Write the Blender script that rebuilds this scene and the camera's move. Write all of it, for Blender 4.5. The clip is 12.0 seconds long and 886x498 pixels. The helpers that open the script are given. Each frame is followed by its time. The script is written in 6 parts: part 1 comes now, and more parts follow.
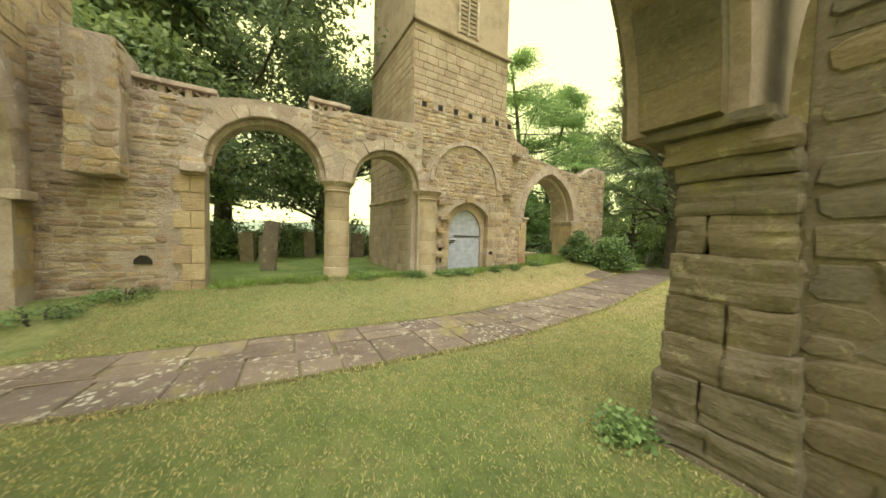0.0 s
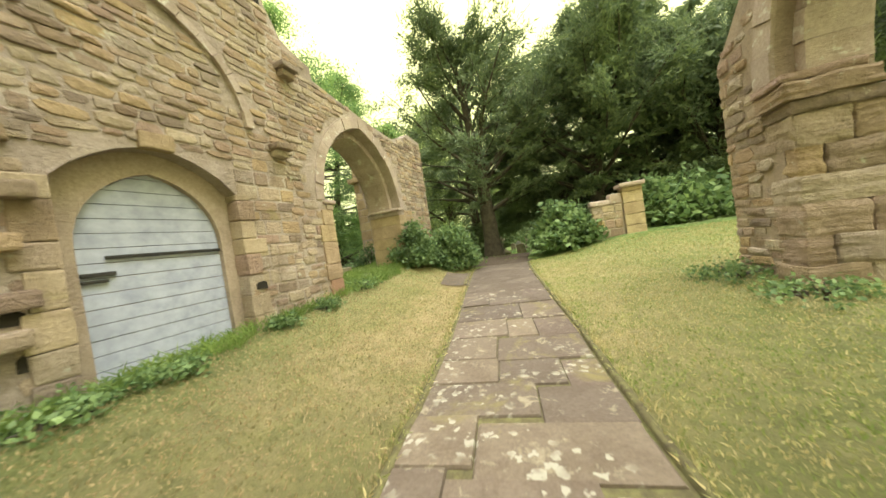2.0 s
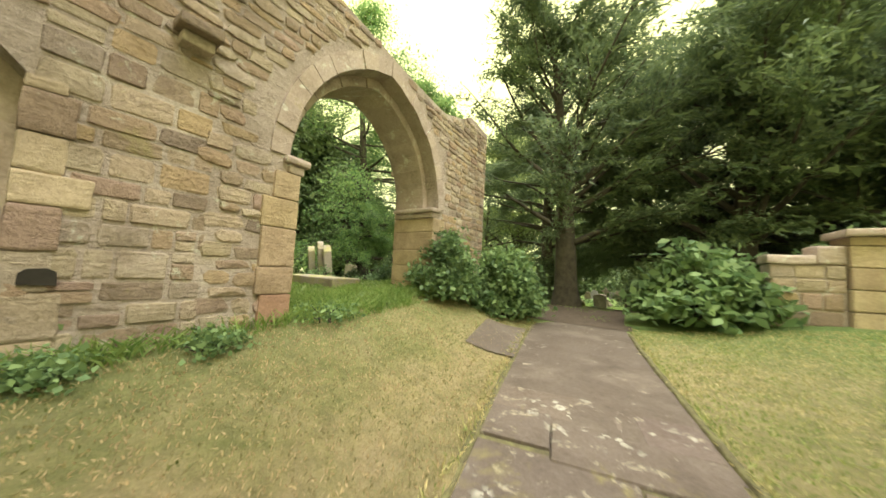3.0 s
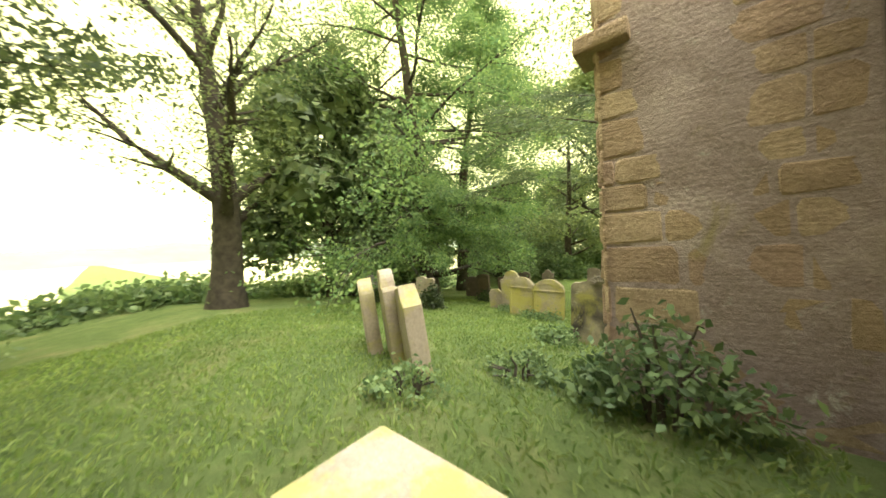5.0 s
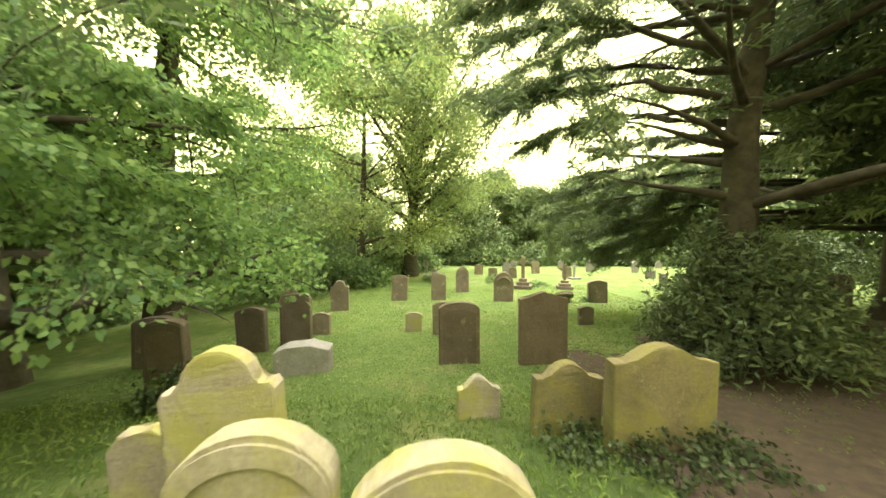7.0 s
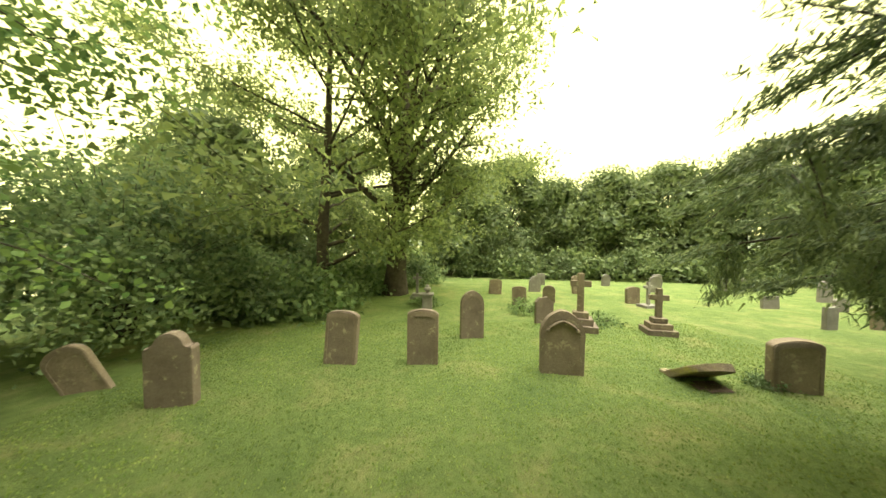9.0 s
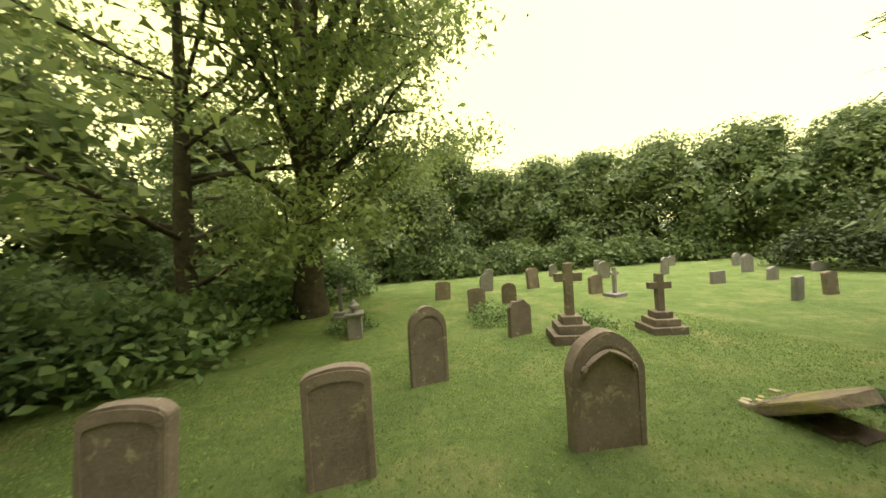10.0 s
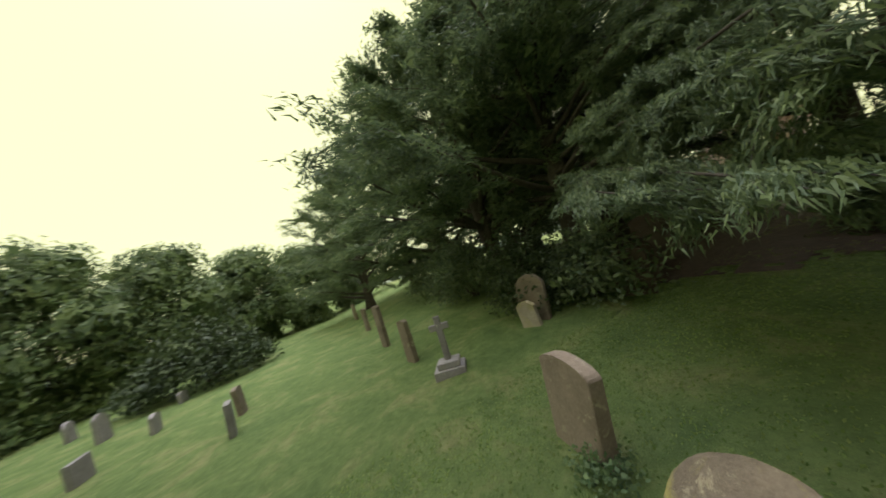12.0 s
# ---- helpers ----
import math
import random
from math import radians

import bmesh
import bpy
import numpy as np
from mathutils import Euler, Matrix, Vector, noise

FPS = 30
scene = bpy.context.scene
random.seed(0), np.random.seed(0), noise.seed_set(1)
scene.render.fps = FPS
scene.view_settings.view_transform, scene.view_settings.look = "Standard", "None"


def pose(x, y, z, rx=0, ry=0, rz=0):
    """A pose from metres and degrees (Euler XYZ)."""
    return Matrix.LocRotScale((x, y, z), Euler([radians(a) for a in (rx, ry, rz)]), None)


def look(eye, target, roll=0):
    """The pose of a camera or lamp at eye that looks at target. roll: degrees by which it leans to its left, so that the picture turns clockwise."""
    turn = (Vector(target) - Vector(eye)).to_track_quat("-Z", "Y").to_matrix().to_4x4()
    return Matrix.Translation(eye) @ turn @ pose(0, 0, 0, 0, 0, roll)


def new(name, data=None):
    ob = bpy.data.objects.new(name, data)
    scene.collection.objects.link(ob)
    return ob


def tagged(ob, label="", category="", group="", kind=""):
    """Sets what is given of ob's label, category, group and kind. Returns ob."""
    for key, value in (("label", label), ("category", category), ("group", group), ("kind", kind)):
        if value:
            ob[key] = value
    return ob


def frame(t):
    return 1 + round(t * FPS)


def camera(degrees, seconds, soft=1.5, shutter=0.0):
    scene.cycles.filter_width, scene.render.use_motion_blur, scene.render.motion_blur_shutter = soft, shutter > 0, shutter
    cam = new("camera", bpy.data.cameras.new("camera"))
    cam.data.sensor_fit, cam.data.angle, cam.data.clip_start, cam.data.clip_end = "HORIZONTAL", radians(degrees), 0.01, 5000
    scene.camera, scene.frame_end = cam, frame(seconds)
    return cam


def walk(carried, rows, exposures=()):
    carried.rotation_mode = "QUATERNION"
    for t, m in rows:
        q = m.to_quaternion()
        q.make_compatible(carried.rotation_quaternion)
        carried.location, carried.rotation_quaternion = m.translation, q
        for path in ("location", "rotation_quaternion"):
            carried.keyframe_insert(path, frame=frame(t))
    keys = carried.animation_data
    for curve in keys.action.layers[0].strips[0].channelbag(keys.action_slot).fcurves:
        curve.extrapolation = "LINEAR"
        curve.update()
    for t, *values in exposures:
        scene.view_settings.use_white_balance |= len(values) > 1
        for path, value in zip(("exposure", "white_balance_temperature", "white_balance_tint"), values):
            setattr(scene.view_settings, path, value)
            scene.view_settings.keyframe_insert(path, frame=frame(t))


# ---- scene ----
cam = camera(113.4, 12.0, soft=1.6, shutter=0.15)
# seconds, eye, yaw to the left of +y, pitch up, lean to the left
PATH = [
    (0, (7.729, -3.081, 1.178), 58.66, -2.49, 1.61),
    (0.5, (6.567, -2.492, 1.02), 53.78, -2.35, -1.36),
    (1, (5.445, -1.692, 0.959), 44.33, -2.51, -4.47),
    (1.5, (4.405, -0.695, 0.973), 30.35, -2.92, -7.99),
    (2, (3.771, 0.538, 0.872), 19.03, -1.36, -8.55),
    (2.5, (3.461, 1.861, 0.812), 19.27, 1.81, -4.39),
    (3, (3.164, 3.218, 0.834), 31.42, 4.12, 3.13),
    (3.5, (2.512, 4.41, 0.883), 45.54, 4.81, 6.84),
    (3.7, (2.223, 4.792, 1.07), 49.96, 2.41, 9.46),
    (4.1, (1.25, 5.45, 1.2), 57, 2, 6),
    (4.5, (0.05, 5.98, 1.42), 58, 1, 2),
    (4.9, (-1.3, 6.35, 1.65), 44, -0.5, -2),
    (5.3, (-2.482, 6.837, 1.906), 28.34, -1.26, -4.67),
    (5.5, (-2.97, 7.542, 1.842), 23.0, -0.85, -5.71),
    (5.9, (-3.562, 8.787, 1.672), 12.31, 0.22, -6.11),
    (6.2, (-3.859, 9.707, 1.636), 5.36, -0.0, -5.44),
    (6.5, (-4.012, 10.54, 1.639), 0.86, -0.48, -4.21),
    (7.2, (-3.977, 12.562, 1.533), -1.51, -2.49, 0.19),
    (8, (-3.75, 15.05, 1.5), -0.5, -2, 0.5),
    (8.8, (-3.467, 17.605, 1.43), 0.47, -1.18, 0.71),
    (9.5, (-3.511, 19.675, 1.281), -4.09, -1.12, -1.29),
    (10, (-3.446, 21.101, 1.145), -13.22, -0.98, -3.71),
    (10.5, (-3.153, 22.477, 1.113), -29.18, -0.59, -6.7),
    (11, (-2.417, 23.829, 1.058), -52.95, 1.2, -10.52),
    (11.5, (-1.174, 24.621, 1.082), -82.3, 2.77, -14.79),
    (12, (0.076, 24.769, 1.034), -116.87, 2.96, -17.08),
]


def heading(eye, yaw, pitch, lean):
    a, b = radians(yaw), radians(pitch)
    way = Vector((-math.sin(a) * math.cos(b), math.cos(a) * math.cos(b), math.sin(b)))
    return look(eye, Vector(eye) + 2 * way, lean)


EXPOSURE = [(0, 0.05, 6400, 10), (0.7, 0.25, 6400, 10), (2, 0.4, 6300, 10), (3.5, 0.38, 6300, 11), (5.3, 0.85, 6450, 14), (6.4, 1.12, 6500, 9), (7.2, 1.2, 6850, 7), (8.8, 0.78, 7050, 8), (9.6, 0.25, 7000, 10), (10.5, -0.14, 6400, 17), (12, -0.7, 5700, 20)]
walk(cam, [(t, heading(*row)) for t, *row in PATH], EXPOSURE)

# ---- light: a bright overcast sky, cream at the horizon and stronger overhead ----
world = bpy.data.worlds.new("overcast_sky")
scene.world = world
world.use_nodes = True
wn, wl = world.node_tree.nodes, world.node_tree.links
wn.clear()
w_out, w_bg = wn.new("ShaderNodeOutputWorld"), wn.new("ShaderNodeBackground")
w_sky = wn.new("ShaderNodeTexSky")
w_sky.sky_type, w_sky.sun_disc = "NISHITA", False
w_sky.sun_elevation, w_sky.sun_rotation = radians(61), radians(102)
w_tex, w_sep, w_ramp = wn.new("ShaderNodeTexCoord"), wn.new("ShaderNodeSeparateXYZ"), wn.new("ShaderNodeValToRGB")
w_mix = wn.new("ShaderNodeMix")
w_mix.data_type = "RGBA"
w_mix.inputs["Factor"].default_value = 0.96
w_ramp.color_ramp.elements[0].position, w_ramp.color_ramp.elements[0].color = 0.0, (1.85, 1.78, 0.68, 1)
w_ramp.color_ramp.elements[1].position, w_ramp.color_ramp.elements[1].color = 1.0, (8.0, 7.75, 7.6, 1)
w_mid = w_ramp.color_ramp.elements.new(0.74)
w_mid.color = (1.95, 1.88, 0.75, 1)
wl.new(w_tex.outputs["Generated"], w_sep.inputs[0])
wl.new(w_sep.outputs["Z"], w_ramp.inputs["Fac"])
wl.new(w_sky.outputs["Color"], w_mix.inputs["A"])
wl.new(w_ramp.outputs["Color"], w_mix.inputs["B"])
wl.new(w_mix.outputs["Result"], w_bg.inputs["Color"])
w_bg.inputs["Strength"].default_value = 1.0
wl.new(w_bg.outputs[0], w_out.inputs[0])

sun = new("sun", bpy.data.lights.new("sun", "SUN"))
sun.data.energy, sun.data.angle, sun.data.color = 1.7, radians(35), (1.0, 0.97, 0.92)
sun.matrix_world = look((14, -3, 26), (0, 0, 0))


# ---- materials ----
def shader(name, rough=0.9):
    m = bpy.data.materials.new(name)
    m.use_nodes = True
    nodes, links = m.node_tree.nodes, m.node_tree.links
    bsdf = nodes["Principled BSDF"]
    bsdf.inputs["Roughness"].default_value = rough
    bsdf.inputs["Specular IOR Level"].default_value = 0.25
    return m, nodes, links, bsdf


def noise_node(nodes, links, scale, detail=4.0, rough=0.6, coord="Object", distort=0.0):
    tc, tx = nodes.new("ShaderNodeTexCoord"), nodes.new("ShaderNodeTexNoise")
    tx.inputs["Scale"].default_value, tx.inputs["Detail"].default_value = scale, detail
    tx.inputs["Roughness"].default_value, tx.inputs["Distortion"].default_value = rough, distort
    if coord == "World":
        geo = nodes.new("ShaderNodeNewGeometry")
        links.new(geo.outputs["Position"], tx.inputs["Vector"])
    else:
        links.new(tc.outputs[coord], tx.inputs["Vector"])
    return tx.outputs["Fac"]


def ramp_node(nodes, links, fac, stops):
    r = nodes.new("ShaderNodeValToRGB")
    el = r.color_ramp.elements
    while len(el) < len(stops):
        el.new(0.5)
    for e, (p, c) in zip(el, stops):
        e.position, e.color = p, (*c, 1)
    links.new(fac, r.inputs["Fac"])
    return r.outputs["Color"]


def mix_node(nodes, links, fac, a, b, blend="MIX"):
    m = nodes.new("ShaderNodeMix")
    m.data_type, m.blend_type = "RGBA", blend
    for sock, v in (("Factor", fac), ("A", a), ("B", b)):
        if hasattr(v, "links"):
            links.new(v, m.inputs[sock])
        else:
            m.inputs[sock].default_value = v if sock == "Factor" else (*v, 1)
    return m.outputs["Result"]


def bump_node(nodes, links, bsdf, height, strength=0.5, distance=0.02):
    b = nodes.new("ShaderNodeBump")
    b.inputs["Strength"].default_value, b.inputs["Distance"].default_value = strength, distance
    links.new(height, b.inputs["Height"])
    links.new(b.outputs["Normal"], bsdf.inputs["Normal"])


def stone_material(name, tones, lichen=(0.55, 0.53, 0.43), lichen_at=0.64, moss=(0.30, 0.27, 0.09), moss_at=0.68, island=True, bump=0.6, spots=False):
    m, n, l, bsdf = shader(name, 0.93)
    if island:
        geo, info = n.new("ShaderNodeNewGeometry"), n.new("ShaderNodeObjectInfo")
        add = n.new("ShaderNodeMath")
        add.operation = "ADD"
        l.new(geo.outputs["Random Per Island"], add.inputs[0])
        l.new(info.outputs["Random"], add.inputs[1])
        fr = n.new("ShaderNodeMath")
        fr.operation = "FRACT"
        l.new(add.outputs[0], fr.inputs[0])
        base = ramp_node(n, l, fr.outputs[0], [(i / (len(tones) - 1), c) for i, c in enumerate(tones)])
    else:
        base = ramp_node(n, l, noise_node(n, l, 1.1, 3, 0.6, "World"), [(0.25 + 0.5 * i / (len(tones) - 1), c) for i, c in enumerate(tones)])
    grain = noise_node(n, l, 34, 6, 0.7, "World")
    base = mix_node(n, l, 0.55, base, ramp_node(n, l, grain, [(0.25, (0.45, 0.43, 0.4)), (0.7, (1.1, 1.08, 1.05))]), "MULTIPLY")
    stain = noise_node(n, l, 2.2, 5, 0.65, "World")
    base = mix_node(n, l, 0.7, base, ramp_node(n, l, stain, [(0.3, (0.55, 0.52, 0.5)), (0.55, (1, 1, 1))]), "MULTIPLY")
    lf = ramp_node(n, l, noise_node(n, l, 5.5, 7, 0.72, "World", 0.4), [(lichen_at - 0.03, (0, 0, 0)), (lichen_at + 0.05, (0.8, 0.8, 0.8))])
    base = mix_node(n, l, lf, base, lichen)
    mf = ramp_node(n, l, noise_node(n, l, 1.7, 6, 0.7, "World", 0.6), [(moss_at - 0.05, (0, 0, 0)), (moss_at + 0.08, (0.7, 0.7, 0.7))])
    base = mix_node(n, l, mf, base, moss)
    if spots:
        geo2, vor, wob = n.new("ShaderNodeNewGeometry"), n.new("ShaderNodeTexVoronoi"), n.new("ShaderNodeVectorMath")
        nz = n.new("ShaderNodeTexNoise")
        nz.inputs["Scale"].default_value, nz.inputs["Detail"].default_value = 14, 4
        l.new(geo2.outputs["Position"], nz.inputs["Vector"])
        wob.operation = "MULTIPLY_ADD"
        l.new(nz.outputs["Color"], wob.inputs[0])
        wob.inputs[1].default_value = (0.13, 0.13, 0.13)
        l.new(geo2.outputs["Position"], wob.inputs[2])
        l.new(wob.outputs[0], vor.inputs["Vector"])
        vor.inputs["Scale"].default_value = 11.0
        disc = ramp_node(n, l, vor.outputs["Distance"], [(0.3, (1, 1, 1)), (0.38, (0, 0, 0))])
        where = ramp_node(n, l, noise_node(n, l, 1.3, 4, 0.7, "World"), [(0.53, (0, 0, 0)), (0.60, (0.9, 0.9, 0.9))])
        base = mix_node(n, l, mix_node(n, l, 1.0, disc, where, "MULTIPLY"), base, (0.35, 0.33, 0.26))
    l.new(base, bsdf.inputs["Base Color"])
    pos, flat, bed, both = n.new("ShaderNodeNewGeometry"), n.new("ShaderNodeMapping"), n.new("ShaderNodeTexNoise"), n.new("ShaderNodeMath")
    flat.inputs["Scale"].default_value = (2.2, 2.2, 30.0)
    bed.inputs["Scale"].default_value, bed.inputs["Detail"].default_value = 1.6, 6
    l.new(pos.outputs["Position"], flat.inputs["Vector"])
    l.new(flat.outputs["Vector"], bed.inputs["Vector"])
    both.operation = "MULTIPLY_ADD"
    both.inputs[1].default_value = 0.28
    l.new(bed.outputs["Fac"], both.inputs[0])
    l.new(noise_node(n, l, 16, 9, 0.75, "World"), both.inputs[2])
    bump_node(n, l, bsdf, both.outputs[0], bump, 0.05)
    return m


M_RUBBLE = stone_material("sandstone_rubble", [(0.468, 0.343, 0.240), (0.33, 0.245, 0.195), (0.56, 0.46, 0.345), (0.40, 0.285, 0.235), (0.52, 0.385, 0.235), (0.27, 0.21, 0.18), (0.52, 0.43, 0.35), (0.43, 0.35, 0.25)], bump=1.0)
M_ASHLAR = stone_material("sandstone_ashlar", [(0.50, 0.385, 0.235), (0.42, 0.315, 0.205), (0.55, 0.44, 0.28), (0.45, 0.33, 0.235)], lichen_at=0.70, bump=0.9)
M_REDSTONE = stone_material("red_brick", [(0.42, 0.26, 0.18), (0.38, 0.23, 0.17)], lichen_at=0.74)
M_TRACK = stone_material("worn_path_surface", [(0.15, 0.12, 0.092), (0.115, 0.092, 0.07), (0.175, 0.142, 0.108)], lichen=(0.33, 0.28, 0.21), lichen_at=0.64, moss=(0.16, 0.13, 0.06), moss_at=0.76, island=False, bump=0.4)
M_ARCH = stone_material("arch_sandstone", [(0.494, 0.399, 0.336), (0.429, 0.346, 0.304), (0.546, 0.452, 0.400)], lichen=(0.6, 0.58, 0.52), lichen_at=0.60)
# dark sandstone, its colour lowered further for the shade under the near arch
M_SHADED_STONE = stone_material("shaded_sandstone", [(0.21, 0.17, 0.115), (0.17, 0.145, 0.108), (0.245, 0.19, 0.115), (0.185, 0.157, 0.125), (0.225, 0.18, 0.13)], lichen=(0.34, 0.30, 0.19), lichen_at=0.62, moss=(0.22, 0.19, 0.075), moss_at=0.62, bump=0.8)
M_TOWER = stone_material("tower_ashlar", [(0.429, 0.346, 0.272), (0.377, 0.299, 0.240), (0.468, 0.379, 0.304), (0.403, 0.306, 0.248)], lichen_at=0.74, moss_at=0.78)
M_MORTAR = stone_material("old_lime_mortar", [(0.50, 0.42, 0.36), (0.42, 0.345, 0.30), (0.56, 0.48, 0.42)], island=False, bump=0.9)
M_FLAG = stone_material("paving_flag", [(0.155, 0.122, 0.092), (0.125, 0.10, 0.08), (0.195, 0.155, 0.112), (0.14, 0.108, 0.088)], lichen=(0.30, 0.26, 0.18), lichen_at=0.6, moss=(0.2, 0.17, 0.06), moss_at=0.6, bump=0.5, spots=True)
M_GRAVE = stone_material("gravestone_brown", [(0.24, 0.195, 0.145), (0.20, 0.165, 0.13), (0.275, 0.225, 0.165)], lichen=(0.37, 0.34, 0.22), lichen_at=0.6, moss=(0.22, 0.2, 0.07), bump=0.3)
M_GRAVE_PALE = stone_material("gravestone_lichened", [(0.42, 0.37, 0.29), (0.37, 0.32, 0.24), (0.45, 0.40, 0.33)], lichen=(0.5, 0.47, 0.3), moss=(0.36, 0.34, 0.08), moss_at=0.52, bump=0.3)
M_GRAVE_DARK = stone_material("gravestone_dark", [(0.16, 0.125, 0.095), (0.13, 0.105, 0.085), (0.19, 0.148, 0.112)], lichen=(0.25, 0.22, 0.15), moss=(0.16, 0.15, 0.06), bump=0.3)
M_PILLAR = stone_material("pillar_sandstone", [(0.47, 0.375, 0.265), (0.41, 0.33, 0.24), (0.51, 0.42, 0.31)], lichen_at=0.68)
M_GRAVE_YELLOW = stone_material("gravestone_yellow_lichen", [(0.40, 0.36, 0.24), (0.34, 0.30, 0.2), (0.44, 0.39, 0.28)], lichen=(0.34, 0.30, 0.2), moss=(0.40, 0.37, 0.07), moss_at=0.45, bump=0.4)
M_GRAVE_OLIVE = stone_material("gravestone_olive", [(0.27, 0.23, 0.13), (0.22, 0.185, 0.11), (0.31, 0.26, 0.15)], lichen=(0.36, 0.33, 0.19), moss=(0.27, 0.25, 0.07), moss_at=0.5, bump=0.35)
M_GRAVE_GREY = stone_material("gravestone_grey", [(0.29, 0.275, 0.265), (0.24, 0.228, 0.222), (0.33, 0.315, 0.30)], moss=(0.2, 0.2, 0.09), bump=0.3)


def plain_material(name, a, b, scale=8.0, rough=0.8, bump=0.2, metal=0.0):
    m, n, l, bsdf = shader(name, rough)
    f = noise_node(n, l, scale, 5, 0.65, "World")
    l.new(ramp_node(n, l, f, [(0.3, a), (0.7, b)]), bsdf.inputs["Base Color"])
    bsdf.inputs["Metallic"].default_value = metal
    bump_node(n, l, bsdf, noise_node(n, l, scale * 5, 6, 0.7, "World"), bump, 0.01)
    return m


M_PAINT = plain_material("weathered_grey_blue_paint", (0.27, 0.29, 0.38), (0.43, 0.45, 0.55), 5, 0.6, 0.3)
M_IRON = plain_material("black_iron", (0.02, 0.02, 0.025), (0.05, 0.045, 0.04), 12, 0.6, 0.3, 0.3)
M_BARK = plain_material("bark", (0.04, 0.034, 0.027), (0.095, 0.08, 0.06), 6, 0.95, 0.9)
M_SLATE = plain_material("louvre_slate", (0.06, 0.055, 0.05), (0.12, 0.11, 0.09), 6, 0.8, 0.3)
# near-black colour for the shade inside wall holes and the belfry window
M_VOID = plain_material("painted_interior_shade", (0.018, 0.015, 0.012), (0.035, 0.03, 0.024), 6, 1.0, 0.1)


def leaf_material(name, dark, light, trans=0.35):
    m, n, l, bsdf = shader(name, 0.55)
    geo = n.new("ShaderNodeNewGeometry")
    col = ramp_node(n, l, geo.outputs["Random Per Island"], [(0.0, dark), (1.0, light)])
    big = noise_node(n, l, 0.55, 3, 0.6, "World")
    col = mix_node(n, l, 0.8, col, ramp_node(n, l, big, [(0.3, (0.6, 0.62, 0.6)), (0.7, (1.25, 1.25, 1.0))]), "MULTIPLY")
    l.new(col, bsdf.inputs["Base Color"])
    tr, mx = n.new("ShaderNodeBsdfTranslucent"), n.new("ShaderNodeMixShader")
    l.new(col, tr.inputs["Color"])
    mx.inputs["Fac"].default_value = trans
    l.new(bsdf.outputs[0], mx.inputs[1])
    l.new(tr.outputs[0], mx.inputs[2])
    l.new(mx.outputs[0], n["Material Output"].inputs["Surface"])
    return m


M_BEECH = leaf_material("beech_leaf", (0.125, 0.225, 0.095), (0.31, 0.43, 0.155), 0.56)
M_YEW = leaf_material("yew_leaf", (0.096, 0.138, 0.084), (0.215, 0.268, 0.128), 0.36)
M_BROAD = leaf_material("broad_leaf", (0.085, 0.13, 0.062), (0.2, 0.255, 0.11), 0.35)
M_ELDER = leaf_material("elder_leaf", (0.105, 0.175, 0.08), (0.24, 0.33, 0.14), 0.4)
M_FARLEAF = leaf_material("tree_leaf", (0.15, 0.21, 0.095), (0.32, 0.375, 0.155), 0.5)
M_SLAB = stone_material("mossy_brown_slab", [(0.20, 0.16, 0.105), (0.15, 0.125, 0.085), (0.24, 0.195, 0.13)], lichen=(0.33, 0.29, 0.18), lichen_at=0.6, moss=(0.29, 0.265, 0.06), moss_at=0.54, island=False, bump=0.5)
M_GRAVE_STAIN = stone_material("gravestone_stained", [(0.40, 0.36, 0.26), (0.06, 0.055, 0.05), (0.38, 0.34, 0.22), (0.08, 0.07, 0.06)], lichen=(0.45, 0.42, 0.28), moss=(0.36, 0.34, 0.08), moss_at=0.6, island=False, bump=0.3)
M_LAUREL = leaf_material("laurel_leaf", (0.145, 0.225, 0.122), (0.305, 0.385, 0.2), 0.45)
M_IVY = leaf_material("ivy_leaf", (0.03, 0.05, 0.022), (0.09, 0.12, 0.05), 0.15)
M_BLADE = leaf_material("grass_blade", (0.145, 0.24, 0.062), (0.315, 0.39, 0.13), 0.5)


def lawn_material(name, green, straw, at, trans=0.45):
    """Blades that turn from green to straw in patches."""
    m, n, l, bsdf = shader(name, 0.6)
    geo = n.new("ShaderNodeNewGeometry")
    where = noise_node(n, l, 1.1, 7, 0.72, "World", 0.6)
    add = n.new("ShaderNodeMath")
    add.operation = "MULTIPLY_ADD"
    add.inputs[1].default_value = 0.3
    l.new(geo.outputs["Random Per Island"], add.inputs[0])
    l.new(where, add.inputs[2])
    col = ramp_node(n, l, add.outputs[0], [(at, green), (at + 0.13, tuple(0.5 * (a + b) for a, b in zip(green, straw))), (at + 0.28, straw)])
    tone = ramp_node(n, l, geo.outputs["Random Per Island"], [(0.0, (0.6, 0.6, 0.6)), (1.0, (1.15, 1.15, 1.1))])
    col = mix_node(n, l, 0.9, col, tone, "MULTIPLY")
    l.new(col, bsdf.inputs["Base Color"])
    tr, mx = n.new("ShaderNodeBsdfTranslucent"), n.new("ShaderNodeMixShader")
    l.new(col, tr.inputs["Color"])
    mx.inputs["Fac"].default_value = trans
    l.new(bsdf.outputs[0], mx.inputs[1])
    l.new(tr.outputs[0], mx.inputs[2])
    l.new(mx.outputs[0], n["Material Output"].inputs["Surface"])
    return m


M_LAWN = lawn_material("lawn_blade", (0.225, 0.27, 0.082), (0.51, 0.385, 0.22), 0.42)
M_LAWN_EAST = lawn_material("lawn_blade_greener", (0.29, 0.39, 0.095), (0.56, 0.47, 0.24), 0.48)


